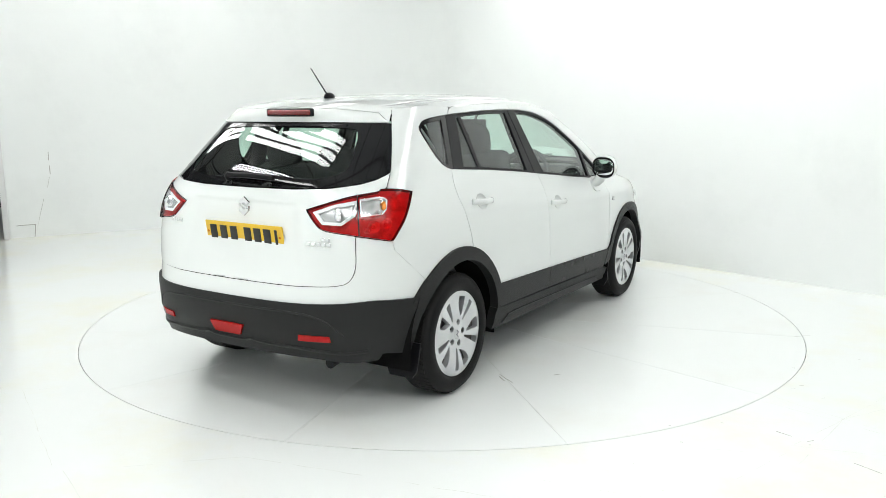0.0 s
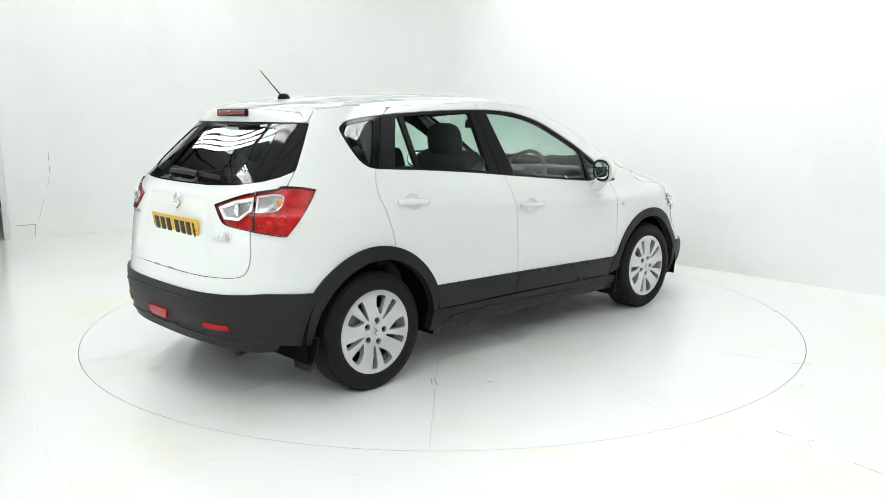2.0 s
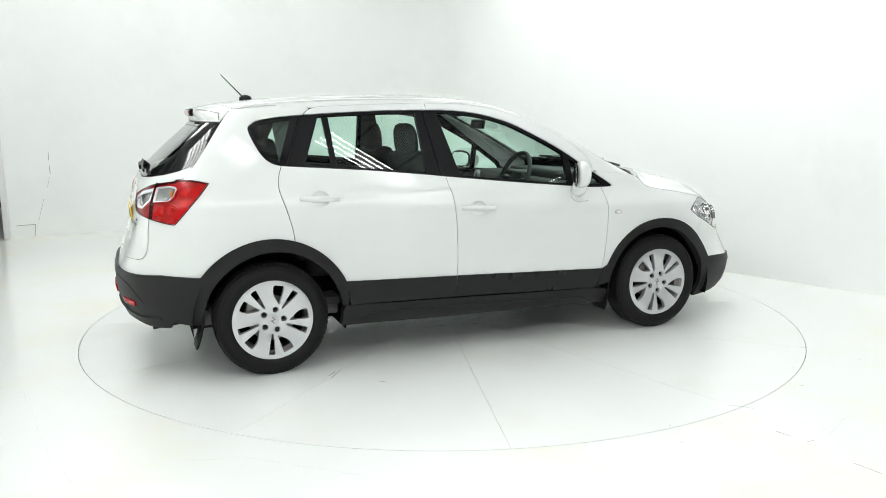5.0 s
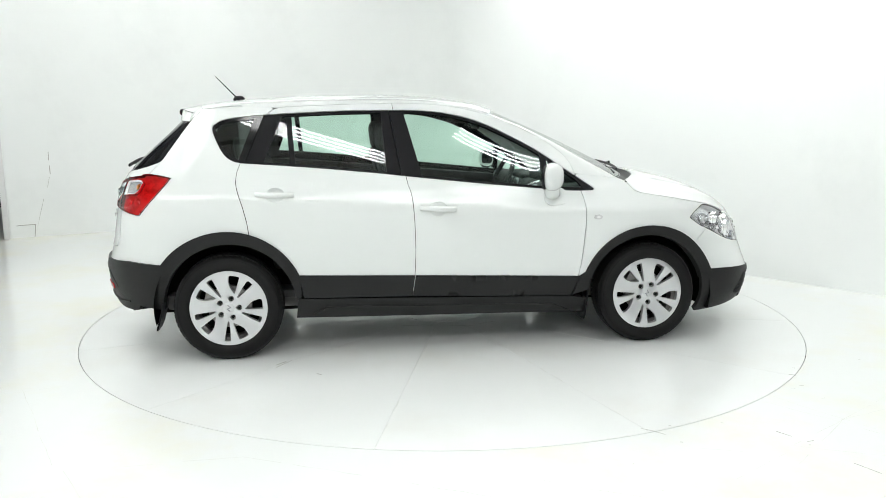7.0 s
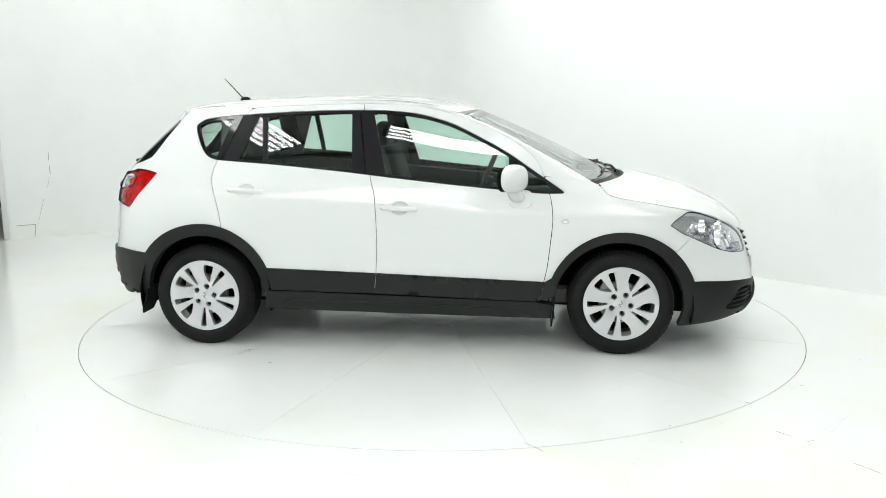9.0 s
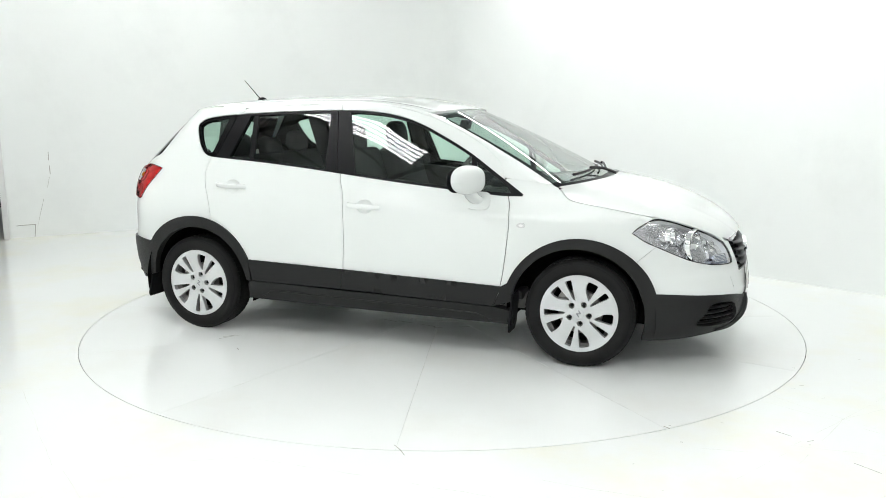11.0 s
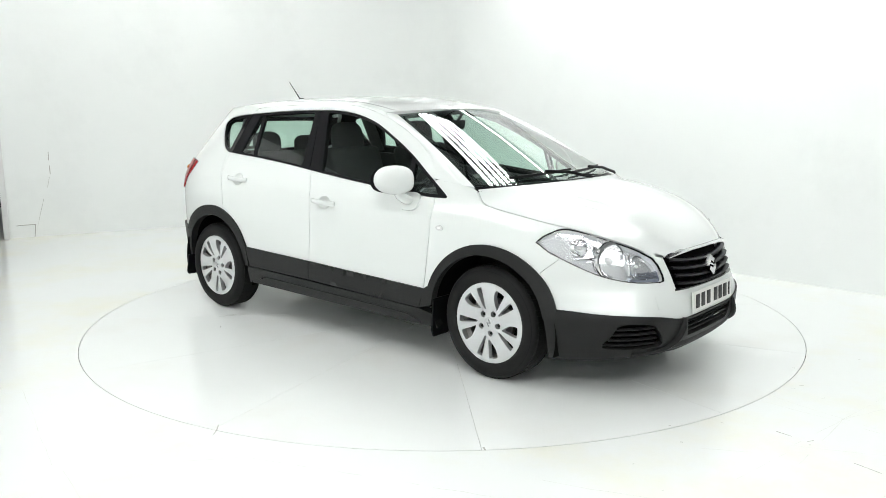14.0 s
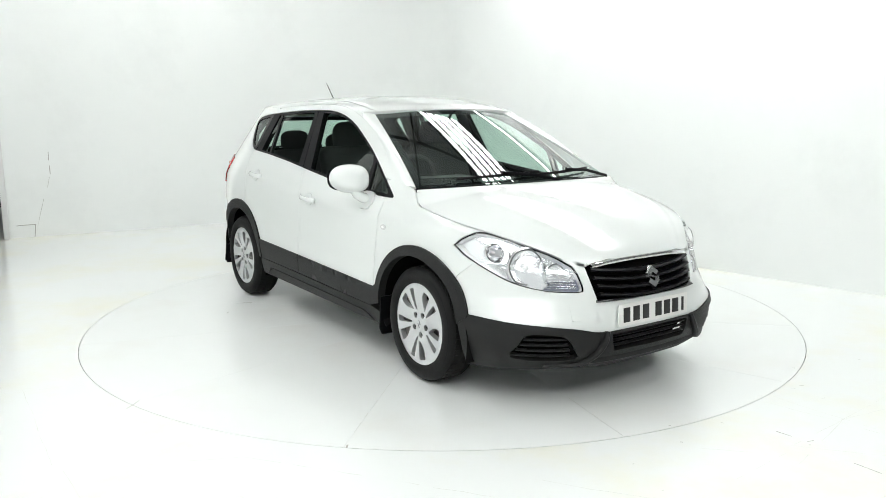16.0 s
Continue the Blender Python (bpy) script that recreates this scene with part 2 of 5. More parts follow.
def skin(name, outline, field, mat, parent=None, label="", holes=(), step=0.04, depth=0.012, off=0.0, out=None, mirror=False, back=False, even=8e-3):
    """A panel: the outline in the field's two coordinates, less the holes, laid on the curved field, with its edges turned in by depth."""
    polys = [outline, *holes]
    pts, edges = [], []
    for poly in polys:
        k = len(pts)
        pts += [Vector(p) for p in poly]
        edges += [(k + i, k + (i + 1) % len(poly)) for i in range(len(poly))]
    lo, hi = np.min(outline, 0), np.max(outline, 0)
    gx, gy = np.meshgrid(np.arange(lo[0] + step / 2, hi[0], step), np.arange(lo[1] + step / 2, hi[1], step))
    grid = np.stack([gx.ravel(), gy.ravel()], 1)
    if len(grid):
        ok = inside(outline, grid)
        for h in holes:
            ok &= ~inside(h, grid)
        allb = np.array([tuple(p) for p in pts])
        grid = grid[ok]
        if len(grid):
            dist = np.min(np.linalg.norm(grid[:, None] - allb[None], axis=2), axis=1)
            pts += [Vector(p) for p in grid[dist > step * 0.3]]
    v2, _, tris, *_ = mathutils_cdt(pts, edges, [], 0, 1e-5)
    V = np.array([tuple(v) for v in v2])
    F = np.array([t for t in tris if len(t) == 3])
    cen = V[F].mean(1)
    ok = inside(outline, cen)
    for h in holes:
        ok &= ~inside(h, cen)
    F = F[ok]
    h = even
    P = field(V[:, 0], V[:, 1])
    N = np.cross(field(V[:, 0] + h, V[:, 1]) - field(V[:, 0] - h, V[:, 1]), field(V[:, 0], V[:, 1] + h) - field(V[:, 0], V[:, 1] - h))
    N /= np.maximum(np.linalg.norm(N, axis=1, keepdims=True), 1e-12)
    D = P - np.stack([np.clip(P[:, 0], -1.0, 0.9), 0 * P[:, 0], 0.15 + 0.5 * P[:, 2]], 1) if out is None else np.tile(np.array(out, float), (len(P), 1))
    N *= np.where(np.sum(N * D, 1) < 0, -1, 1)[:, None]
    P = P + N * off
    tn = np.cross(P[F[:, 1]] - P[F[:, 0]], P[F[:, 2]] - P[F[:, 0]])
    flip = np.sum(tn * N[F].mean(1), 1) < 0
    F[flip] = F[flip][:, ::-1]
    count = {}
    for a, b, c in F:
        for e in ((a, b), (b, c), (c, a)):
            count[e] = count.get(e, 0) + 1
    rim = [e for e in count if (e[1], e[0]) not in count]
    verts, faces = list(P), [tuple(f) for f in F]
    corner_n = [N[i] for f in F for i in f]
    ring = {}
    for a in sorted({i for e in rim for i in e}):
        ring[a] = len(verts)
        verts.append(P[a] - N[a] * depth)
    for a, b in rim:
        side = np.cross(P[b] - P[a], N[a])
        side /= max(np.linalg.norm(side), 1e-9)
        faces.append((b, a, ring[a], ring[b]))
        corner_n += [side] * 4
    if back:
        inner_v = {}
        for i in sorted(set(F.ravel())):
            inner_v[i] = ring[i] if i in ring else len(verts)
            if i not in ring:
                verts.append(P[i] - N[i] * depth)
        for a, b, c in F:
            faces.append((inner_v[c], inner_v[b], inner_v[a]))
            corner_n += [-N[c], -N[b], -N[a]]
    used = sorted({i for f in faces for i in f})
    remap = {o: k for k, o in enumerate(used)}
    verts = np.array([verts[i] for i in used])
    faces = [tuple(remap[i] for i in f) for f in faces]
    corner_n = np.array(corner_n)
    if mirror:
        verts = verts * [1, -1, 1]
        flipped, k = [], 0
        for f in faces:
            flipped.append(corner_n[k:k + len(f)][::-1] * [1, -1, 1])
            k += len(f)
        corner_n = np.concatenate(flipped)
        faces = [f[::-1] for f in faces]
    ob = mesh_ob(name, verts, faces, mat, parent, label, smooth=True)
    ob.data.normals_split_custom_set([tuple(n) for n in corner_n])
    return ob


from mathutils.geometry import delaunay_2d_cdt as mathutils_cdt

# ---------------------------------------------------------------- studio shell
def plan_wall(name, pts, height, thick, mat, label="", base=0.0):
    """A wall along plan points, with its thickness behind."""
    bm = bmesh.new()
    n = len(pts)
    rows = []
    for i, p in enumerate(pts):
        d = np.array(pts[min(i + 1, n - 1)]) - np.array(pts[max(i - 1, 0)])
        d = d / np.linalg.norm(d)
        o = np.array([-d[1], d[0]]) * thick
        rows.append([bm.verts.new((p[0], p[1], base)), bm.verts.new((p[0], p[1], height)), bm.verts.new((p[0] + o[0], p[1] + o[1], height)), bm.verts.new((p[0] + o[0], p[1] + o[1], base))])
    for a, b in zip(rows, rows[1:]):
        for k in range(4):
            bm.faces.new((a[k], a[(k + 1) % 4], b[(k + 1) % 4], b[k]))
    bm.faces.new(rows[0])
    bm.faces.new(rows[-1][::-1])
    return tagged(part(name, bm, mat, label=label, angle=25), kind="structure")


HEIGHT, COVE = 4.6, 3.2
# back corner of the cove: two flat walls joined by a wide curve
corner = Vector((-1.27, 5.56, 0))
left_dir = Vector((-0.88, -0.475, 0)).normalized()
right_dir = Vector((0.682, -0.731, 0)).normalized()
curve_pts = [corner + left_dir * 2.4, corner + left_dir * 1.0, corner + (left_dir + right_dir) * 0.35, corner + right_dir * 1.0, corner + right_dir * 2.4]
cove = [corner + left_dir * 4.355] + [Vector((*p, 0)) for p in spline([(p.x, p.y) for p in curve_pts], 0.15)] + [corner + right_dir * 9.0]
plan_wall("wall_north", [(p.x, p.y) for p in cove], COVE, 0.2, WALLP, "white painted studio wall curving round the corner")
plan_wall("wall_above", [(p.x, p.y) for p in cove], HEIGHT, 0.2, WALLD, "dark wall above the white studio cove", COVE)

left_end = corner + left_dir * 4.355
right_end = corner + right_dir * 9.0
# dark doorway past the end of the left wall, then the walls that close the studio
plan_wall("wall_west", [(-5.5, -9.0), (-5.5, 1.6)], COVE, 0.2, WALLP, "plain white painted wall of the studio")
plan_wall("wall_west_above", [(-5.5, -9.0), (-5.5, 1.6)], HEIGHT, 0.2, WALLD, "dark wall above the white studio wall", COVE)
plan_wall("doorway", [(-5.7, 1.6), (-7.2, 1.7), (-7.2, 3.9), (left_end.x - 0.9, 4.3)], HEIGHT, 0.2, DARKDOOR, "dark unlit doorway beyond the studio")
plan_wall("wall_east", [(right_end.x, right_end.y), (right_end.x, -9.0)], HEIGHT, 0.2, WALLD, "dark grey painted wall beyond the lit studio")
plan_wall("wall_south", [(right_end.x, -9.0), (-5.5, -9.0)], HEIGHT, 0.2, WALLG, "plain grey painted wall of the studio")


def slab(name, z0, z1, mat, label, hole=0.0, extent=(-7.5, -9.3, 5.8, 6.6)):
    bm = bmesh.new()
    x0, y0, x1, y1 = extent
    if hole:
        seg = 160
        ring = [(hole * math.cos(2 * math.pi * i / seg), hole * math.sin(2 * math.pi * i / seg)) for i in range(seg)]
        outer = []
        for c, s in ring:
            k = min((x1 if c > 0 else -x0) / max(abs(c), 1e-6), (y1 if s > 0 else -y0) / max(abs(s), 1e-6))
            outer.append((c * k, s * k))
        va = [[bm.verts.new((*p, z)) for p in pts] for pts, z in ((ring, z1), (outer, z1), (outer, z0), (ring, z0))]
        for a, b in zip(va, va[1:] + va[:1]):
            for i in range(seg):
                bm.faces.new((a[i], a[(i + 1) % seg], b[(i + 1) % seg], b[i]))
    else:
        box(bm, (x1 - x0, y1 - y0, z1 - z0), ((x0 + x1) / 2, (y0 + y1) / 2, (z0 + z1) / 2))
    return tagged(part(name, bm, mat, label=label, smooth=False), kind="structure")


RT = 2.468
floor = slab("floor", -0.06, 0.0, FLOORP, "glossy white painted concrete floor, stained and cracked", hole=RT + 0.0045)
slab("floor_pit", -0.3, -0.08, INNER, "dark pit below the turntable gap", extent=(-2.7, -2.7, 2.7, 2.7))
ceiling = slab("ceiling", HEIGHT, HEIGHT + 0.15, CEILP, "grey panelled studio ceiling")


# hairline cracks and slab joints in the floor: thin filled strips a little proud of the paint
def floor_lines(name, runs, mat, label, width=0.004, z=0.0006, parent=None, rough=0.012, gap=0.15, seed=3):
    rnd = random.Random(seed)
    verts, faces = [], []
    for (x0, y0), (x1, y1) in runs:
        L = math.hypot(x1 - x0, y1 - y0)
        n = max(2, int(L / 0.06))
        nx, ny = -(y1 - y0) / L, (x1 - x0) / L
        prev, drift = None, 0.0
        for i in range(n + 1):
            t = i / n
            drift += rnd.uniform(-1, 1) * rough * 0.5
            drift *= 0.85
            w = width * rnd.uniform(0.35, 1.2)
            cx, cy = x0 + (x1 - x0) * t + nx * drift, y0 + (y1 - y0) * t + ny * drift
            a, b = (cx + nx * w / 2, cy + ny * w / 2, z), (cx - nx * w / 2, cy - ny * w / 2, z)
            if prev and rnd.random() > gap:
                k = len(verts)
                verts += [prev[0], prev[1], b, a]
                faces.append((k, k + 1, k + 2, k + 3))
            prev = (a, b)
    ob = mesh_ob(name, verts, faces, mat, parent, label)
    return ob


tagged(floor_lines("floor_cracks", [((1.72, -1.80), (2.02, -2.25)), ((1.92, -2.14), (3.1, -1.55)), ((1.92, -2.14), (1.50, -2.62)), ((-2.26, -1.66), (-1.66, -2.60)), ((-2.7, -1.9), (-2.05, -1.62)),
                                    ((-0.87, -2.52), (-1.35, -2.62)), ((-1.66, -2.55), (-1.35, -2.95)), ((-0.87, -2.52), (0.2, -2.9)), ((1.55, -2.43), (2.6, -2.75)), ((-3.2, -0.6), (-2.3, -1.75)),
                                    ((2.6, -0.6), (3.3, -0.9)), ((1.07, -2.44), (1.35, -2.50)), ((0.4, -2.75), (0.9, -2.95)),
                                    ((1.65, -1.89), (1.88, -2.13)), ((1.88, -2.13), (2.01, -2.3)), ((2.3, -1.82), (1.92, -2.14)), ((1.92, -2.14), (1.58, -2.43)), ((1.58, -2.43), (1.3, -2.66)), ((1.3, -2.66), (1.14, -2.8))], SEAM, "hairline cracks and joints in the white floor", 0.0032), kind="structure")

tagged(floor_lines("floor_chips", [((1.06, -2.38), (1.08, -2.39)), ((1.33, -2.16), (1.35, -2.17)), ((0.8, -2.61), (0.81, -2.61)), ((0.85, -2.85), (0.87, -2.85)), ((1.82, -2.54), (1.84, -2.54)), ((1.93, -1.65), (1.95, -1.66)), ((1.96, -1.84), (1.98, -1.84)), ((2.47, -1.19), (2.49, -1.2)), ((1.06, -2.19), (1.08, -2.2)), ((1.63, -2.42), (1.65, -2.42)), ((1.74, -2.61), (1.8, -2.71)), ((1.55, -2.27), (1.64, -2.39)), ((1.64, -2.39), (1.71, -2.36)), ((1.85, -1.68), (1.89, -1.69)), ((2.02, -1.35), (2.05, -1.36))], CRACK, "small dark chips and scuffs in the floor paint", 0.006, 0.0009, None, 0.008, 0.25, 21), kind="structure")

# ceiling joints
bm = bmesh.new()
for i in range(13):
    box(bm, (0.03, 15.6, 0.03), (-7.0 + i * 1.0, -1.3, HEIGHT - 0.015))
for i in range(8):
    box(bm, (13.0, 0.05, 0.06), (-0.85, -8.4 + i * 2.0, HEIGHT - 0.03))
tagged(part("ceiling_joints", bm, BEAM, label="thin dark joints between ceiling panels", smooth=False), kind="structure")

# wall: vertical crack and a small patched hatch near the end of the left wall
def on_left(d, z, lift=0.003):
    p = corner + left_dir * d
    n = Vector((left_dir.y, -left_dir.x, 0))
    n = n if n.y < 0 else -n
    return (p.x + n.x * lift, p.y + n.y * lift, z)


verts, faces = [], []
rnd = random.Random(5)
def crack_on_wall(pts, w):
    for (d0, z0), (d1, z1) in zip(pts, pts[1:]):
        k = len(verts)
        a = w * rnd.uniform(0.4, 1.3)
        dd, dz = d1 - d0, z1 - z0
        L = math.hypot(dd, dz)
        ox, oz = -dz / L * a / 2, dd / L * a / 2
        verts.extend([on_left(d0 + ox, z0 + oz), on_left(d1 + ox, z1 + oz), on_left(d1 - ox, z1 - oz), on_left(d0 - ox, z0 - oz)])
        faces.append((k, k + 1, k + 2, k + 3))
crack_on_wall([(3.84, 1.00), (3.842, 0.96), (3.845, 0.90)], 0.007)
crack_on_wall([(3.838, 0.84), (3.84, 0.80), (3.838, 0.74)], 0.007)
crack_on_wall([(3.85, 0.70), (3.88, 0.58)], 0.004)
crack_on_wall([(3.93, 0.45), (4.0, 0.2), (4.02, 0.12)], 0.003)
crack_on_wall([(4.25, 0.145), (4.04, 0.150)], 0.009)
crack_on_wall([(4.04, 0.150), (4.06, 0.0)], 0.006)
tagged(mesh_ob("wall_cracks", verts, faces, CRACK, label="dark crack and patched hatch low on the white wall"), kind="structure")
bm = bmesh.new()
p = corner + left_dir * 4.36
box(bm, (0.06, 0.26, HEIGHT), (p.x, p.y + 0.02, HEIGHT / 2), 0.006, rot=(0, 0, 28))
tagged(part("trim", bm, FITTING, label="white painted corner post at the end of the wall"), kind="structure")


# ---------------------------------------------------------------- tube light banks and added fill banks round the ceiling
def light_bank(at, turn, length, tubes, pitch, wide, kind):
    root = new("tube_and_fill_bank")
    tagged(root, "bank of long white fluorescent tubes hung below the ceiling, some banks added as fill", "ceiling light", "banks of tubes over the car")
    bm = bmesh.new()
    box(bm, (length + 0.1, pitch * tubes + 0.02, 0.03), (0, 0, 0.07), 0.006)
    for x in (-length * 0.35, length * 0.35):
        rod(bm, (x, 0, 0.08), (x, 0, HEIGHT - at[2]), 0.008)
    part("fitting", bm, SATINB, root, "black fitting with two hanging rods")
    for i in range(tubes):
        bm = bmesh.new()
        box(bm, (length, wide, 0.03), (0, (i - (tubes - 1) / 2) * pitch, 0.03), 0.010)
        part("tube", bm, (TUBE_SOFT, TUBE, FILL_PANEL)[kind], root, "glowing white tube, added as fill in some banks")
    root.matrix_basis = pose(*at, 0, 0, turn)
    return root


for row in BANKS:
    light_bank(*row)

# ---------------------------------------------------------------- turntable: twelve plates and a centre ring
turntable = new("turntable")
tagged(turntable, "white painted round turntable of twelve plates, scuffed and cracked", "turntable")


def sector(a0, a1, r0, r1, gap):
    bm = bmesh.new()
    n = 14
    top, low = [], []
    for r in (r0, r1):
        g = math.degrees(gap / r) / 2
        aa = [radians(a0 + g + (a1 - a0 - 2 * g) * i / n) for i in range(n + 1)]
        top.append([bm.verts.new((r * math.cos(a), r * math.sin(a), 0)) for a in aa])
        low.append([bm.verts.new((r * math.cos(a), r * math.sin(a), -0.03)) for a in aa])
    for i in range(n):
        bm.faces.new((top[0][i], top[1][i], top[1][i + 1], top[0][i + 1]))
        bm.faces.new((top[1][i], low[1][i], low[1][i + 1], top[1][i + 1]))
        bm.faces.new((low[0][i], top[0][i], top[0][i + 1], low[0][i + 1]))
    bm.faces.new((top[0][0], low[0][0], low[1][0], top[1][0]))
    bm.faces.new((top[0][n], top[1][n], low[1][n], low[0][n]))
    return bm


plate = part("plate", sector(-15, 15, 0.305, RT, 0.0015), TURNP, turntable, smooth=False)
for i in range(1, 12):
    o = new("plate", plate.data)
    o.parent = turntable
    o.matrix_basis = pose(0, 0, 0, 0, 0, 30 * i)
bm = bmesh.new()
lathe(bm, [(0.002, 0), (0.298, 0), (0.298, -0.03)], 64, "z")
part("centre_plate", bm, TURNP, turntable, smooth=False)
bm = bmesh.new()
bmesh.ops.create_circle(bm, cap_ends=True, segments=96, radius=RT - 0.001, matrix=Matrix.Translation((0, 0, -0.012)))
part("seam_filler", bm, SEAM, turntable, smooth=False)
tagged(floor_lines("plate_cracks", [((0.50 * c - s * o, 0.50 * s + c * o), (2.3 * c - s * o, 2.3 * s + c * o)) for c, s, o in
                             ((math.cos(radians(15 + 30 * k)), math.sin(radians(15 + 30 * k)), 0.004) for k in range(12))], SEAM, "chipped paint along the plate seams", 0.0045, 0.0006, turntable, 0.006, 0.62, 8), kind="stuff")
tagged(floor_lines("paint_chips", [((-1.14, -1.16), (-1.0, -0.98)), ((-1.2, -1.17), (-1.08, -1.06)), ((-0.45, -0.3), (-0.2, -0.38)), ((-0.2, -0.36), (0.1, -0.42)), ((0.62, -2.33), (0.70, -2.42)),
                            ((0.1, -0.45), (0.32, -0.33)), ((0.60, -1.98), (0.56, -2.05)), ((1.7, -1.7), (1.76, -1.74)), ((-0.9, -1.3), (-0.84, -1.34))], CRACK, "dark paint chips", 0.008, 0.0009, turntable, 0.02, 0.3, 11), kind="stuff")

# ---------------------------------------------------------------- the car's surface
ZT = [.15, .18, .25, .35, .45, .55, .65, .75, .85, .92] + [1.0 + .04 * i for i in range(13)] + [1.52, 1.56]
YT = [.77, .80, .835, .858, .868, .872, .872, .866, .856, .843] + [.823 - .0168 * i + .004 * math.sin(math.pi * i / 12) for i in range(13)] + [.600, .565]
AF, AR, RS = 1.2, -1.15, 0.86
Q = RS * math.pi / 2
FZ = [.15, .20, .30, .42, .50, .58, .65, .708, .735, .80, .871, 1.05]
FX = [2.07, 2.13, 2.19, 2.20, 2.195, 2.19, 2.175, 2.15, 2.125, 2.08, 2.03, 1.75]
FN = [3.2, 3.3, 3.4, 3.3, 2.8, 2.45, 2.4, 2.4, 2.4, 2.4, 2.4, 2.4]
BZ = [.15, .22, .30, .42, .50, .58, .65, .72, .82, .93, 1.02, 1.08, 1.12, 1.18, 1.30, 1.43, 1.50, 1.56]
BX = [-1.93, -2.00, -2.05, -2.085, -2.095, -2.09, -2.06, -2.035, -2.01, -1.985, -1.965, -1.94, -1.915, -1.865, -1.735, -1.585, -1.50, -1.43]
BN = [3.0, 3.2, 3.2, 3.2, 3.2, 3.3, 3.5, 3.8, 4.2, 4.5, 4.5, 4.4, 4.2, 4.0, 4.0, 4.0, 4.0, 4.0]


def smooth_table(zs, vs):
    """The table with its corners rounded off."""
    z = np.linspace(zs[0], zs[-1], 300)
    v = np.interp(z, zs, vs)
    k = np.hanning(23)
    k /= k.sum()
    pad = np.concatenate([2 * v[0] - v[11:0:-1], v, 2 * v[-1] - v[-2:-13:-1]])
    return z, np.convolve(pad, k, "valid")


TY, TFX, TFN, TBX, TBN = (smooth_table(*t) for t in ((ZT, YT), (FZ, FX), (FZ, FN), (BZ, BX), (BZ, BN)))


def sm(x, a, b):
    t = np.clip((x - a) / (b - a), 0, 1)
    return t * t * (3 - 2 * t)


def half(x, z):
    """Half the car's width: tumblehome, a shoulder crease, slight waist and narrowing towards the screen."""
    y = np.interp(z, *TY) * (1 - 0.05 * sm(x, 0, 1) * sm(z, .85, 1.0))
    crease = 0.905 - 0.05 * x
    y = y + 0.004 * np.exp(-((z - crease) / 0.03) ** 2) - 0.008 * np.exp(-((z - 0.68) / 0.10) ** 2) * sm(x, -1.2, -0.8) * (1 - sm(x, 0.6, 1.0))
    return y


def ends(z, front):
    if front:
        return np.interp(z, *TFX) - AF, half(AF + 0 * z, z), np.interp(z, *TFN)
    return AR - np.interp(z, *TBX), half(AR + 0 * z, z), np.interp(z, *TBN)


def belt(s, z):
    """The body's right half: s runs from the middle of the tail, along the side (where it is x), to the middle of the nose."""
    s, z = np.asarray(s, float), np.asarray(z, float)
    x, y = s.copy(), -half(s, z)
    for front in (True, False):
        over = (s - AF) if front else (AR - s)
        m = over > 0
        phi = np.clip(over / RS, 1e-6, math.pi / 2 + 0.6)
        lx, ly, n = ends(z, front)
        sp, cp = np.sin(phi), np.cos(phi)
        rho = ((sp / lx) ** n + (np.abs(cp) / ly) ** n) ** (-1 / n)
        x = np.where(m, (AF + rho * sp) if front else (AR - rho * sp), x)
        y = np.where(m, -rho * cp, y)
    return np.stack([x, y, z], -1)


def sx(x, z):
    """(x, z) on the side or round its corners, as the belt's coordinates."""
    if AR <= x <= AF:
        return (x, z)
    front = x > AF
    lx, ly, n = (float(v) for v in ends(np.array(z), front))
    dx = min((x - AF) if front else (AR - x), lx * 0.999)
    y = ly * (1 - (dx / lx) ** n) ** (1 / n)
    p = math.atan2(dx, y) * RS
    return (AF + p if front else AR - p, z)


def sy(y, z, front):
    """(y, z) on the nose or tail, right half (y below 0), as the belt's coordinates."""
    lx, ly, n = (float(v) for v in ends(np.array(z), front))
    y = min(abs(y), ly * 0.999)
    dx = lx * (1 - (y / ly) ** n) ** (1 / n)
    p = math.atan2(dx, y) * RS
    return (AF + p if front else AR - p, z)


def nose(q, z):
    """The belt with q = 0 in the middle of the nose, and q below 0 on the right."""
    q = np.asarray(q, float)
    p = belt(AF + Q - np.abs(q), z)
    return np.stack([p[..., 0], np.where(q > 0, -p[..., 1], p[..., 1]), p[..., 2]], -1)


def tail(q, z):
    q = np.asarray(q, float)
    p = belt(AR - Q + np.abs(q), z)
    return np.stack([p[..., 0], np.where(q > 0, -p[..., 1], p[..., 1]), p[..., 2]], -1)


def nq(pt):
    return (pt[0] - AF - Q, pt[1])


def tq(pt):
    return (AR - Q - pt[0], pt[1])


def both(right):
    """A right-half outline from the middle outwards and back, closed by its mirror image."""
    return list(right) + [(-a, b) for a, b in right[::-1] if abs(a) > 1e-4]


def S(pts, step=0.025, closed=False, curve=True):
    """Side outline from (x, z) control points."""
    fine = spline(pts, step, closed) if curve else pts
    return [sx(*p) for p in fine]


HUBS = {"rear": (-1.30, 0.318), "front": (1.30, 0.306)}
R_OUT, R_IN = 0.463, 0.388
OPEN = {"rear": (-1.285, 0.320), "front": (1.283, 0.310)}


def arc(hub, r, a0, a1, n=28):
    return [(hub[0] + r * math.cos(radians(a0 + (a1 - a0) * i / n)), hub[1] + r * math.sin(radians(a0 + (a1 - a0) * i / n))) for i in range(n + 1)]


ARCH_HOLES = [[sx(*p) for p in arc(h, R_OUT - 0.015, 0, 360, 64)[:-1]] for h in HUBS.values()]

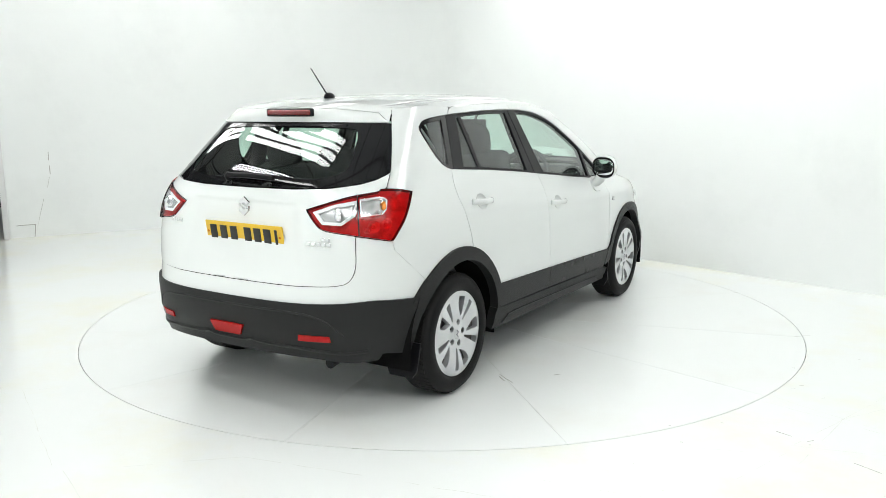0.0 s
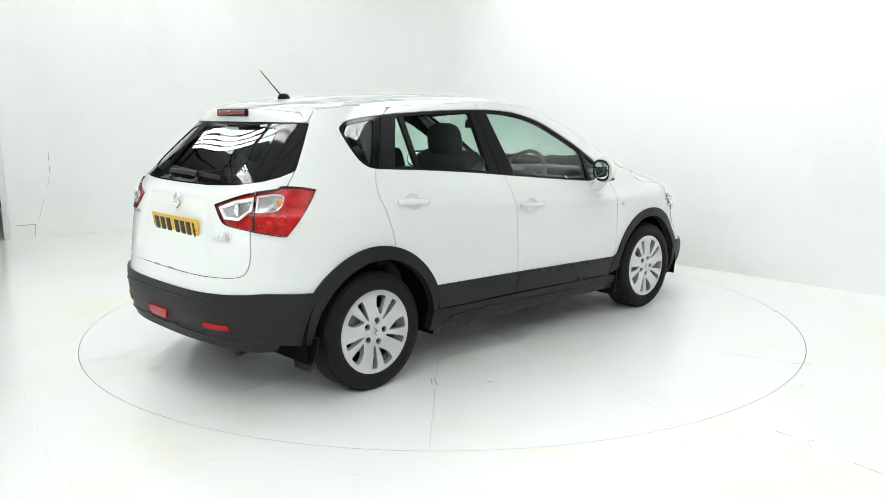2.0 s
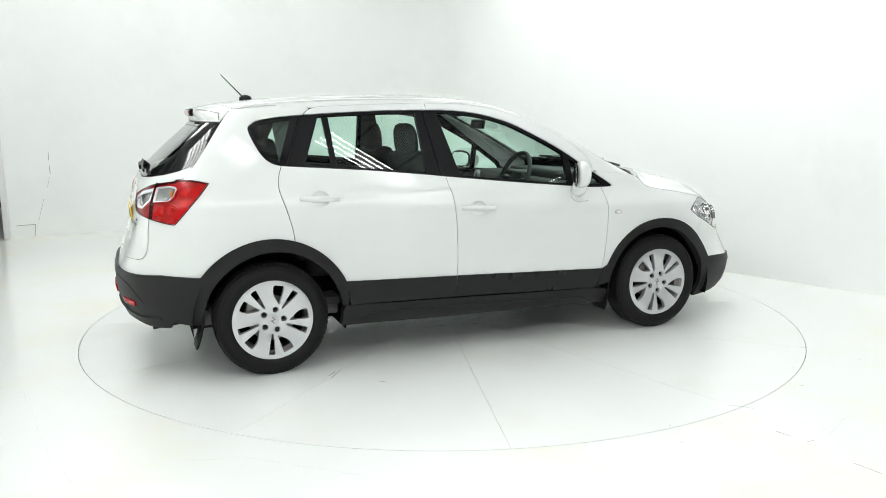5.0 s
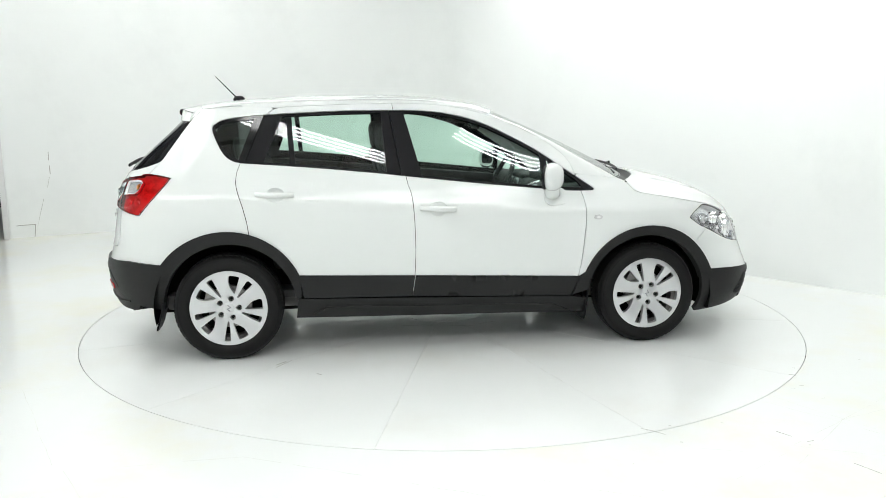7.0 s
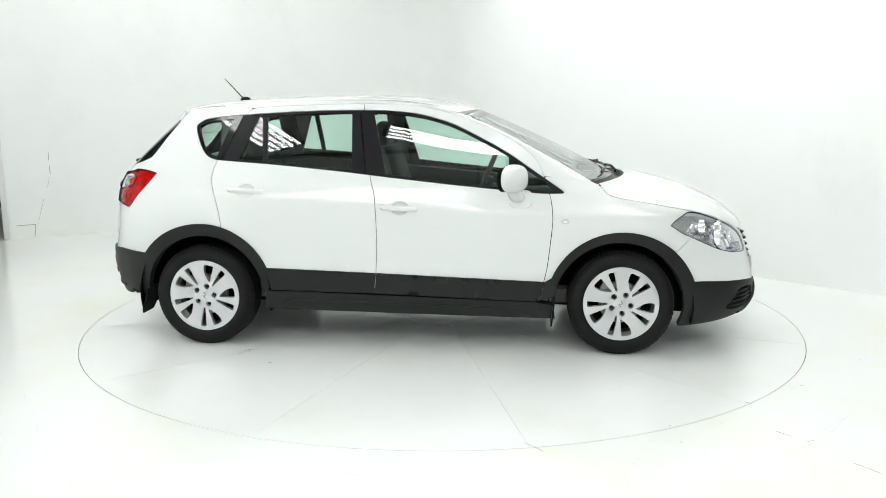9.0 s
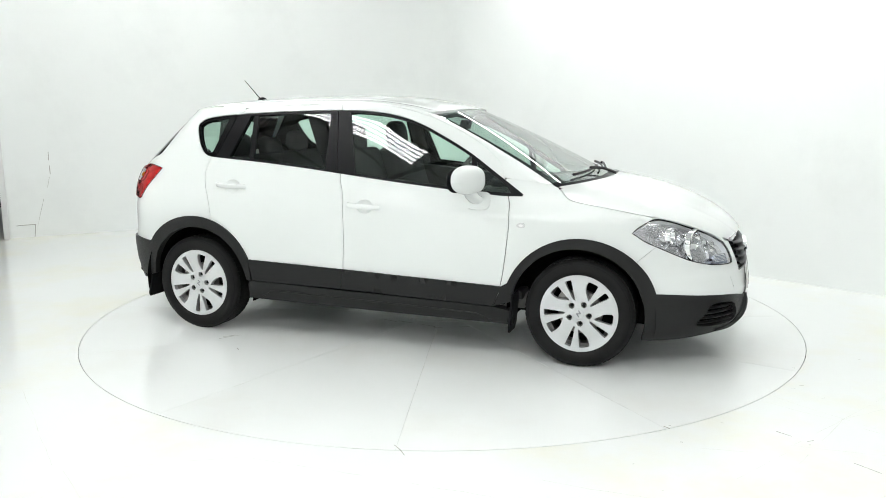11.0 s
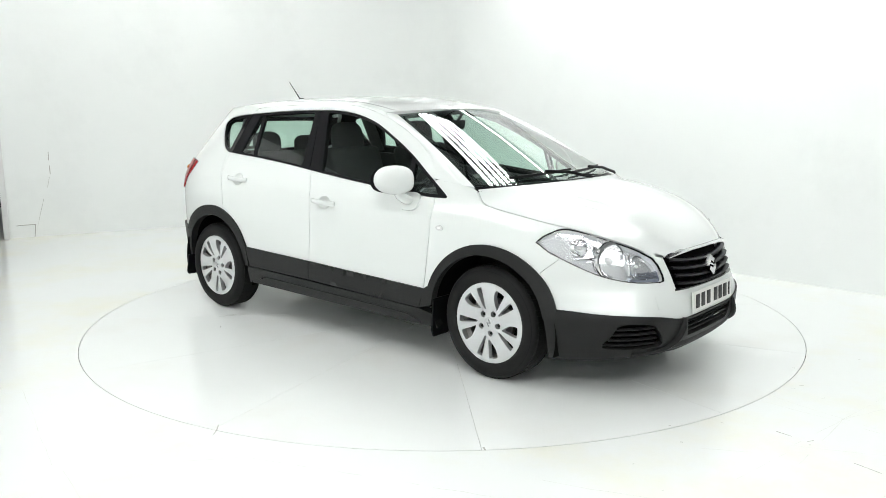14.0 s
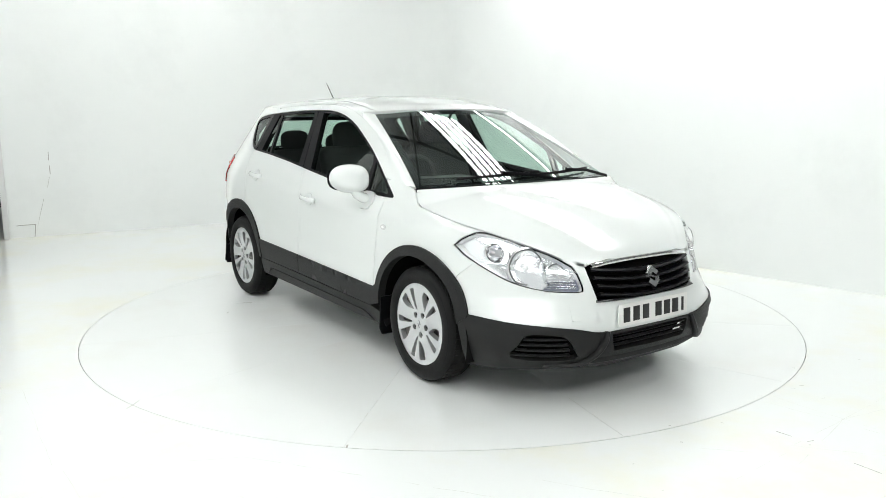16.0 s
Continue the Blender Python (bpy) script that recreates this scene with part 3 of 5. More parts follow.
# window opening of the side, running from the quarter light to the mirror sail
DLO = S(spline([(-1.36, 1.395), (-1.29, 1.428), (-1.07, 1.452), (-.62, 1.474), (-.27, 1.478), (-.10, 1.472), (.07, 1.45), (.25, 1.40), (.42, 1.322), (.60, 1.225), (.77, 1.112), (.915, 1.015)], .025)
        + spline([(.95, .990), (.945, .979), (.80, .979), (.61, .995), (.22, 1.034), (-.16, 1.075), (-.46, 1.108), (-.80, 1.140), (-1.11, 1.163), (-1.20, 1.17)], .025)
        + spline([(-1.24, 1.178), (-1.285, 1.205), (-1.325, 1.26), (-1.362, 1.345), (-1.368, 1.38)], .025), curve=False)
BGAP = spline([(-.297, 1.518), (-.287, 1.46), (-.23, 1.08), (-.20, .97), (-.187, .82), (-.183, .65), (-.19, .49), (-.205, .39)], .03)
RD_BACK = spline([(-.33, 1.518), (-.62, 1.511), (-.88, 1.501), (-.98, 1.493), (-1.03, 1.470), (-1.065, 1.43), (-1.12, 1.35), (-1.205, 1.17), (-1.228, 1.10), (-1.228, 1.03), (-1.19, .90), (-1.165, .77), (-1.16, .55)], .03)
FD_FRONT = spline([(-.26, 1.518), (-.10, 1.514), (.08, 1.496), (.25, 1.458), (.43, 1.395), (.61, 1.308), (.73, 1.228), (.80, 1.155), (.832, 1.07), (.845, 1.02), (.872, .94), (.882, .83), (.872, .70), (.85, .52), (.82, .40), (.812, .385)], .03)
REAR_DOOR = [sx(*p) for p in RD_BACK + [(-.87, .39)] + BGAP[::-1]]
FRONT_DOOR = [sx(*p) for p in FD_FRONT + BGAP[::-1]]
# roof line of the body side
ROOF_S = [(.30, 1.462), (.15, 1.495), (-.05, 1.522), (-.30, 1.533), (-.80, 1.530), (-1.20, 1.512), (-1.44, 1.487)]
HATCH_S = spline([(-1.455, 1.470), (-1.50, 1.415), (-1.61, 1.26), (-1.66, 1.19), (-1.72, 1.125)], .03)
# tail lamp and head lamp outlines
LAMP = (spline([(sx(-1.60, 1.090)), sx(-1.68, 1.106), sx(-1.76, 1.110), sy(-.70, 1.101, False), sy(-.60, 1.078, False), sy(-.41, 1.016, False)], .02)
        + spline([sy(-.42, 1.005, False), sy(-.47, .955, False), sy(-.52, .925, False), sy(-.666, .904, False), sx(-1.80, .876)], .02)
        + spline([sx(-1.785, .878), sx(-1.70, .975), sx(-1.615, 1.07)], .02)[:-1])
HEAD = (spline([sx(1.578, .795), sx(1.63, .838), sx(1.716, .872), sy(-.60, .812, True), sy(-.50, .762, True), sy(-.440, .718, True)], .02)
        + spline([sy(-.425, .68, True), sy(-.412, .615, True), sy(-.418, .594, True)], .02)
        + spline([sy(-.45, .590, True), sy(-.58, .600, True), sx(1.90, .632), sx(1.77, .690), sx(1.64, .752)], .02))

# ---------------------------------------------------------------- the car
car = new("car")
tagged(car, "white five-door crossover hatchback with black plastic cladding on a turntable", "car")
SIDES = ((False, "driver side"), (True, "passenger side"))


def sill_line(x):
    return 0.372 - 0.0265 * (x + 0.87)


GRIPS = ((-1.01, .990), (-.045, .893))
CUPS = [[(gx + .004 + .056 * math.cos(a), gz - .004 + .043 * math.sin(a)) for a in np.linspace(0, 2 * math.pi, 32, endpoint=False)] for gx, gz in GRIPS]


for far, _ in SIDES:
    # doors: skin with handle, glass, black frame, cladding strip
    rear_door = skin("rear_door", inset(REAR_DOOR, .0018), belt, PAINT, car, holes=[DLO, *ARCH_HOLES, CUPS[0]], mirror=far)
    front_door = skin("front_door", inset(FRONT_DOOR, .0018), belt, PAINT, car, holes=[DLO, CUPS[1]], mirror=far)

    def cut(x0, x1, top=0.0, low=0.0, lean0=0.0, lean1=0.0, inn=0.006):
        """The window opening between two leaning uprights (their x at z = 1.1 and their lean per metre), drawn in."""
        dl = np.array(inset(DLO, inn))
        res = []
        for a, b in zip(dl, np.roll(dl, -1, 0)):
            res.append(tuple(a))
            for x, lean in ((x0, lean0), (x1, lean1)):
                fa, fb = a[0] - (x + lean * (a[1] - 1.1)), b[0] - (x + lean * (b[1] - 1.1))
                if fa * fb < 0:
                    res.append(tuple(a + (b - a) * fa / (fa - fb)))
        return [p for p in res if x0 + lean0 * (p[1] - 1.1) - 1e-6 <= p[0] <= x1 + lean1 * (p[1] - 1.1) + 1e-6]

    quarter_glass = cut(-1.5, -1.262, inn=.022, lean1=.42)
    rear_glass = cut(-1.10, -.345, inn=.016, lean0=.40, lean1=-.06)
    front_glass = cut(-.135, .62, inn=.016, lean0=-.26, lean1=-.06)
    sail_glass = cut(.655, .80, inn=.02, lean0=-.06, lean1=-.72)
    skin("window_frame", cut(-1.21, -.262, lean0=.42, lean1=-.16, inn=.003), belt, SATINB, rear_door, "black window frame and door pillar", [rear_glass], off=-.004, mirror=far)
    skin("window_glass", inset(rear_glass, -.004), belt, GLASS, rear_door, "green tinted door glass", step=.06, depth=.004, off=-.012, mirror=far, even=.03).visible_shadow = False
    skin("window_frame", cut(-.256, .99, lean0=-.16, inn=.003), belt, SATINB, front_door, "black window frame with mirror sail", [front_glass, sail_glass], off=-.004, mirror=far)
    skin("window_glass", inset(front_glass, -.004), belt, GLASS, front_door, "green tinted door glass", step=.06, depth=.004, off=-.012, mirror=far, even=.03).visible_shadow = False
    skin("window_glass", inset(sail_glass, -.004), belt, GLASS, front_door, "small fixed corner glass", step=.06, depth=.004, off=-.012, mirror=far, even=.03).visible_shadow = False
    bar = [(-.940, 1.44), (-.905, 1.44), (-.885, 1.155), (-.915, 1.155)]
    skin("window_divider", lines(bar), belt, SATINB, rear_door, off=-.007, depth=.02, mirror=far)

    # handles
    for door, hx, hz in ((rear_door, -1.01, .990), (front_door, -.045, .893)):
        bm = bmesh.new()
        y = -float(half(np.array(hx), np.array(hz)))
        n = 14
        pts = [(hx - .108 + .216 * i / n, y - .006 - .022 * math.sin(math.pi * min(1, max(0, i / n))) ** .5, hz + .004 - .010 * (i / n)) for i in range(n + 1)]
        sweep(bm, pts, .010, .016, 10)
        for v in bm.verts:
            v.co.y = v.co.y if not far else -v.co.y
        part("door_handle", bm, PAINT, door)
        bm = bmesh.new()
        lathe(bm, [(.005, 0), (.005, -.003), (.0001, -.003)], 14, "y", (hx - .086, y - .0235, hz + .004))
        for v in bm.verts:
            v.co.y = v.co.y if not far else -v.co.y
        if hx > -.5 and not far:
            part("lock", bm, SATINB, door)
        else:
            bm.free()
        # dished cup behind the grip
        bm = bmesh.new()
        rings = []
        for r in (1.0, .9, .75, .55, .3):
            cx, cz = hx + .004 + .056 * r * np.cos(np.linspace(0, 2 * math.pi, 32, endpoint=False)), hz - .004 + .043 * r * np.sin(np.linspace(0, 2 * math.pi, 32, endpoint=False))
            cy = -half(cx, cz) + .017 * (1 - r ** 2.5)
            rings.append([bm.verts.new((a, -b if far else b, c)) for a, b, c in zip(cx, cy, cz)])
        for a, b in zip(rings, rings[1:]):
            for i in range(32):
                bm.faces.new((a[i], a[(i + 1) % 32], b[(i + 1) % 32], b[i]) if not far else (b[i], b[(i + 1) % 32], a[(i + 1) % 32], a[i]))
        bm.faces.new(rings[-1] if not far else rings[-1][::-1])
        part("handle_cup", bm, PAINT, door, angle=60)

    # cladding along the doors, arches and sill
    skin("door_cladding", [sx(x, z) for x, z in lines([(-.90, .511), (-.19, .489), (-.207, .362), (-.872, .372)])], belt, CLAD, rear_door, "black plastic door cladding", ARCH_HOLES, off=.010, depth=.02, mirror=far)
    skin("door_cladding", [sx(x, z) for x, z in lines([(-.184, .489), (.846, .452), (.79, .330), (-.203, .362)])], belt, CLAD, front_door, "black plastic door cladding", off=.010, depth=.02, mirror=far)
    skin("sill_cladding", [sx(x, z) for x, z in lines([(-.885, .366), (.79, .322), (.90, .300), (.93, .215), (.0, .228), (-.935, .245)])], belt, CLAD, car, "black plastic sill", [[sx(*p) for p in arc(h, R_IN, 0, 360, 64)[:-1]] for h in OPEN.values()], off=.004, depth=.05, mirror=far)
    bm = bmesh.new()
    ridge = [tuple(belt(np.array(x), np.array(z)) + np.array([0, -.006, 0])) for x, z in spline([(-.80, .262), (-.74, .292), (-.66, .306), (0, .290), (.60, .274), (.70, .262), (.78, .228)], .05)]
    sweep(bm, [(x, -y if far else y, z) for x, y, z in ridge], .007, .006, 6)
    part("sill_ridge", bm, CLAD, car, "moulded ridge along the sill")
    for key, a0, a1 in (("rear", 3, 150), ("front", 17, 177)):
        h = HUBS[key]
        outer = arc(h, R_OUT, a0, a1)
        if key == "rear":
            poly = [(-.872, .372)] + [(-.868, .40)] + arc(h, R_OUT, 25, 148) + [(-1.655, .585)] + [(-1.678, .50)] + arc(OPEN[key], R_IN, 152, 8)
        else:
            poly = [(1.724, .450)] + arc(h, R_OUT - .011, 20, 158) + [(.846, .455), (.80, .335)] + arc(OPEN[key], R_IN, 172, 14)
        skin("arch_cladding", [sx(*p) for p in poly], belt, CLAD, car, "black plastic wheel arch trim", off=.014, depth=.05, step=.03, mirror=far)
        # dark liner behind the arch
        bm = bmesh.new()
        ys = (-.84, -.52)
        ra = [[bm.verts.new((x, (-y if far else y), z)) for x, z in arc(h, .43, *((-13, 192) if key == 'rear' else (-14, 190)), 30)] for y in ys]
        for i in range(30):
            bm.faces.new((ra[0][i], ra[0][i + 1], ra[1][i + 1], ra[1][i]))
        bm.faces.new(ra[1])
        part("wheel_liner", bm, INNER, car, angle=60)

    # front wing and rear quarter
    wing = [sx(*p) for p in [(.815, .39)] + [p for p in FD_FRONT[::-1] if p[1] < 1.075 and p[0] > .7] + [(.845, 1.0795), (.875, 1.0795), (.96, 1.071), (1.04, 1.061), (1.112, 1.051)]
            + spline([(1.150, 1.036), (1.175, 1.01), (1.215, .970), (1.30, .950), (1.45, .925), (1.60, .896), (1.716, .871)], .03)] + [p for p in HEAD[::-1] if p[0] < sx(1.70, .70)[0] and p[1] < .86] + [sx(1.71, .72), sx(1.62, .64), sx(1.60, .50)]
    skin("front_wing", inset(wing, .0025), belt, PAINT, car, holes=[*ARCH_HOLES, DLO, HEAD], mirror=far)
    quarter = [sx(*p) for p in RD_BACK[::-1] if p[1] < 1.49] + [sx(*p) for p in [(-1.02, 1.494), (-1.0, 1.525), (-1.20, 1.512), (-1.44, 1.487)] + HATCH_S] + [sx(-1.74, 1.09), sy(-.672, 1.04, False), sy(-.672, .90, False), sx(-1.79, .87), sx(-1.785, .83), sx(-1.73, .775), sx(-1.61, .665), sx(-1.45, .50)]
    skin("rear_quarter", inset(quarter, .0025), belt, PAINT, car, holes=[*ARCH_HOLES, DLO, LAMP], mirror=far)
    skin("quarter_trim", cut(-1.5, -1.215, lean1=.42, inn=.003), belt, GLOSSB, car, "black pillar panel round the quarter light", [quarter_glass], off=-.004, mirror=far)
    skin("quarter_glass", inset(quarter_glass, -.004), belt, GLASS, car, "tinted fixed quarter light", depth=.004, off=-.010, mirror=far, even=.03).visible_shadow = False
    # cant rail between the doors and the roof, and the screen pillar
    rail = [(x, z) for x, z in spline(ROOF_S, .04)]
    low = [p for p in FD_FRONT if p[1] > 1.42][::-1] + [p for p in RD_BACK if p[1] > 1.485]
    skin("cant_rail", [sx(*p) for p in rail + low[::-1]], belt, PAINT, car, step=.03, mirror=far)
    skin("inner_frame", [sx(*p) for p in lines([(-1.42, 1.475), (-.3, 1.525), (.3, 1.445), (.87, 1.06), (.9, .33), (-.9, .34), (-1.25, .8), (-1.66, .70), (-1.66, 1.16)], .05)], belt, INNER, car, "dark inner body frame", [inset(rear_glass, -.006), inset(front_glass, -.006), inset(sail_glass, -.006), inset(quarter_glass, -.006), *ARCH_HOLES], off=-.022, depth=.02, mirror=far, back=True)

# ---------------------------------------------------------------- screen, bonnet, roof
UP = (0, 0, 1)


def screen(u, v):
    """Windscreen: u from -1 (right) to 1, v from the scuttle up to the roof."""
    u, v = np.asarray(u, float), np.asarray(v, float)
    k = 1 - np.abs(u) ** 2.2
    x0, x1 = 1.118 + .18 * k, .312 + .075 * k
    y0, y1 = .740 * u, .530 * u
    z0, z1 = 1.050 + .006 * k, 1.452 + .030 * k
    bow = .012 * v * (1 - v) * 4
    return np.stack([x0 + (x1 - x0) * v + bow * .4, y0 + (y1 - y0) * v, z0 + (z1 - z0) * v + bow], -1)


rect = lines([(-1, 0), (1, 0), (1, 1), (-1, 1)], .08)
inner = lines([(-.93, .10), (.93, .10), (.95, .92), (-.95, .92)], .08)
windscreen = skin("windscreen", rect, screen, GLASS, car, "green tinted raked windscreen", step=.1, depth=.004, out=UP, even=.03)
windscreen.visible_shadow = False
skin("screen_border", rect, screen, GLOSSB, windscreen, "black printed edge of the screen", [inner], step=.1, depth=.002, off=-.004, out=UP)

# screen pillars: from the edge of the glass to the edge of the door
for far, _ in SIDES:
    edge_door = [belt(np.array(x), np.array(z)) for x, z in ([p for p in FD_FRONT if 1.06 < p[1] < 1.47 and p[0] > 0.1] + [(.90, 1.073)])]
    dd = np.array(edge_door)
    t = np.linspace(0, 1, len(dd))

    def pillar(u, v, dd=dd, t=t):
        d = np.stack([np.interp(v, t, dd[:, i]) for i in range(3)], -1)
        w = np.clip(1.0 - np.asarray(v), 0, 1)
        g = screen(-1.0 + 0 * np.asarray(u), w)
        u = np.asarray(u)[..., None]
        bulge = np.stack([0 * u[..., 0], -.012 * np.sin(u[..., 0] * math.pi), .012 * np.sin(u[..., 0] * math.pi)], -1)
        r = g + (d - g) * u + bulge * (1 - sm(v, .7, .95))[..., None]
        k = sm(v, .72, .94) * sm(u[..., 0], 0, .35)
        r[..., 1] += (-half(r[..., 0], r[..., 2]) - .0018 - r[..., 1]) * k
        return r
    skin("screen_pillar", lines([(.02, 0), (1, 0), (1, 1), (.02, 1)], .06), pillar, PAINT, car, step=.08, depth=.015, out=(.2, -1, .8), mirror=far)

edge = [sx(*p) for p in ((1.157, 1.040), (1.178, 1.008), (1.218, .970), (1.30, .951), (1.45, .926), (1.60, .897), (1.716, .874))] + [sy(y, z, True) for y, z in ((-.655, .843), (-.60, .816), (-.50, .766), (-.435, .724), (-.385, .722))]
HOOD_E = np.array(spline([tuple(belt(np.array(a), np.array(b))) for a, b in edge], .03))
HOOD_C = np.array(spline([(1.375, 0, 1.062), (1.40, 0, 1.060), (1.44, 0, 1.056), (1.52, 0, 1.042), (1.66, 0, 1.010), (1.79, 0, .970), (1.90, 0, .925), (1.99, 0, .878), (2.06, 0, .832), (2.115, 0, .785), (2.145, 0, .748)], .03))


def hood(u, v):
    u, v = np.asarray(u, float), np.asarray(v, float)
    te, tc = np.linspace(0, 1, len(HOOD_E)), np.linspace(0, 1, len(HOOD_C))
    e = np.stack([np.interp(v, te, HOOD_E[:, i]) for i in range(3)], -1)
    c = np.stack([np.interp(v, tc, HOOD_C[:, i]) for i in range(3)], -1)
    w = 1 - np.abs(u) ** 2.4
    crease = .006 * np.exp(-((np.abs(u) - .66) / .07) ** 2) * sm(v, .05, .2)
    return np.stack([e[..., 0] + (c[..., 0] - e[..., 0]) * w, -e[..., 1] * u, e[..., 2] + (c[..., 2] - e[..., 2]) * w + crease], -1)


skin("bonnet", lines([(-.995, .0), (.995, .0), (.995, 1), (-.995, 1)], .04), hood, PAINT, car, step=.05, depth=.02, out=UP)


def cowl(u, v):
    a, b = screen(u, 0 * np.asarray(v) + .0), hood(u, 0 * np.asarray(v))
    v = np.asarray(v)[..., None]
    r = a + (b - a) * v
    r[..., 2] -= .028 * np.sin(np.asarray(v)[..., 0] * math.pi) + .006
    return r


skin("scuttle_panel", lines([(-1, -.15), (1, -.15), (1, 1.0), (-1, 1.0)], .1), cowl, SATINB, car, "black plastic scuttle below the screen", step=.12, out=UP)

RX = [.30, .15, -.05, -.30, -.80, -1.20, -1.44, -1.495]
RZ = [1.462, 1.495, 1.522, 1.533, 1.530, 1.512, 1.487, 1.464]
CX = [.397, .30, .0, -.30, -.80, -1.25, -1.48, -1.612]
CZ = [1.482, 1.516, 1.566, 1.578, 1.572, 1.548, 1.519, 1.492]


def roof(u, v):
    """u from -1 (right) to 1, v from the screen back to the spoiler lip."""
    u, v = np.asarray(u, float), np.asarray(v, float)
    tt = np.linspace(0, 1, len(RX))
    fine = np.linspace(0, 1, 200)
    def ease(a):
        y = np.interp(fine, tt, a)
        k = np.hanning(31)
        k /= k.sum()
        pad = np.concatenate([2 * y[0] - y[15:0:-1], y, 2 * y[-1] - y[-2:-17:-1]])
        return np.interp(v, fine, np.convolve(pad, k, "valid"))
    ex, ez, cx, cz = ease(RX), ease(RZ), ease(CX), ease(CZ)
    lx, ly, n = ends(ez, False)
    dx = np.clip((AR - ex) / lx, 0, .97)
    ey = np.where(ex < AR, ly * (1 - dx ** n) ** (1 / n), half(ex, ez)) * (1 - .03 * (1 - sm(v, 0, .15)))
    a = np.abs(u)
    w = (1 - a ** 2.6)
    groove = -.006 * np.exp(-((a - .86) / .02) ** 2) * sm(v, .02, .06) * (1 - sm(v, .8, .86))
    return np.stack([ex + (cx - ex) * w, -(-ey) * u, ez + (cz - ez) * w + groove], -1)


skin("roof", lines([(-1, 0), (1, 0), (1, .86), (-1, .86)], .03), roof, PAINT, car, step=.035, depth=.02, out=UP)
spoiler = skin("roof_spoiler", lines([(-1, .864), (1, .864), (1, 1), (-1, 1)], .03), roof, PAINT, car, step=.035, depth=.03, out=UP)


def spoiler_back(u, v):
    a = roof(u, 1 + 0 * np.asarray(v))
    q = np.asarray(u) * .575
    b = tail(np.array([tq(sy(abs(t), 1.417, False))[0] * (1 if t <= 0 else -1) for t in np.atleast_1d(q)]), 1.417 + 0 * np.atleast_1d(q)) + np.array([-.006, 0, 0])
    v = np.asarray(v)[..., None]
    r = a + (b - a) * v
    r[..., 0] -= .007 * np.sin(np.asarray(v)[..., 0] ** .7 * math.pi)
    return r


skin("spoiler_lip", lines([(-1, 0), (1, 0), (1, 1), (-1, 1)], .08), spoiler_back, PAINT, spoiler, step=.1, depth=.01, out=(-1, 0, 0))
for far, _ in SIDES:
    def spoiler_side(u, v):
        u, v = np.asarray(u, float), np.asarray(v, float)
        a = roof(-1 + 0 * u, .864 + .136 * v)
        p0 = belt(*[np.array(t) for t in sx(-1.455, 1.470)])
        p1 = tail(np.array([tq(sy(.575, 1.417, False))[0]]), np.array([1.417]))[0] + np.array([-.006, 0, 0])
        b = p0 + (p1 - p0) * v[..., None]
        return a + (b - a) * u[..., None]
    skin("spoiler_side", lines([(0, 0), (1, 0), (1, 1), (0, 1)], .1), spoiler_side, PAINT, spoiler, step=.15, depth=.006, out=(0, -1, 0), mirror=far)
bm = bmesh.new()
box(bm, (.03, .30, .030), (-1.621, -.02, 1.466), .012, segs=3)
brake = part("high_brake_lamp", bm, REDDK, spoiler, "dark red brake lamp strip")
bm = bmesh.new()
box(bm, (.026, .318, .042), (-1.617, -.02, 1.466), .012, segs=3)
part("lamp_frame", bm, SATINB, brake, "black frame round the brake lamp")

# ---------------------------------------------------------------- nose: bumper skin, grille, lamps, plate
F_SPLIT = [nq(sx(1.705, .462)), nq(sx(1.80, .460)), nq(sx(1.92, .452)), nq(sy(-.62, .440, True)), nq(sy(-.49, .424, True)), nq(sy(-.38, .400, True)), nq(sy(-.30, .392, True))]
GRILLE_H = [nq(sy(-.385, .712, True)), nq(sy(-.352, .540, True))]
split = spline(F_SPLIT, .03)
head_low = [nq(p) for p in HEAD if nq(p)[0] > nq(sx(1.70, .7))[0] - .02 and p[1] < .70]
upper = [(0, .392)] + split[::-1] + [nq(sx(1.60, .50)), nq(sx(1.62, .64)), nq(sx(1.71, .72))] + [nq(sy(-.60, .76, True)), nq(sy(-.44, .745, True)), nq(sy(-.385, .735, True)), (0, .752)]
headq = [nq(p) for p in HEAD]
headq_l = [(-a, b) for a, b in headq]
grille_half = [(0, .540)] + [(GRILLE_H[1][0] * k, .540) for k in (.5, 1)] + [nq(sy(-.372, .63, True)), GRILLE_H[0], nq(sy(-.33, .728, True)), nq(sy(-.2, .742, True)), (0, .748)]
grilleq = both(grille_half)
arch_f = [nq(p) for p in ARCH_HOLES[1]]
arch_fl = [(-a, b) for a, b in arch_f]


def fill(pts, step=.03):
    return lines(pts, step)


bumper = skin("front_bumper", fill(both(upper)), nose, PAINT, car, "white upper front bumper", [headq, headq_l, grilleq, arch_f, arch_fl], step=.035)
fog = [nq(sy(-.728, .280, True)), nq(sy(-.716, .345, True)), nq(sy(-.69, .398, True)), nq(sy(-.60, .400, True)), nq(sy(-.53, .378, True)), nq(sy(-.485, .31, True)), nq(sy(-.475, .274, True)), nq(sy(-.60, .268, True))]
fog = spline(fog, .03, True)
fog_l = [(-a, b) for a, b in fog]
low_half = [(0, .380), nq(sy(-.20, .380, True)), nq(sy(-.285, .377, True)), nq(sy(-.275, .330, True)), nq(sy(-.255, .288, True)), (0, .283)]
lowq = fill(both(low_half))
chin = [(0, .20)] + spline([nq(sy(-.30, .205, True)), nq(sy(-.42, .222, True)), nq(sy(-.50, .225, True)), nq(sy(-.65, .212, True)), nq(sx(1.85, .195)), nq(sx(1.68, .180)), nq(sx(1.63, .185))], .03)
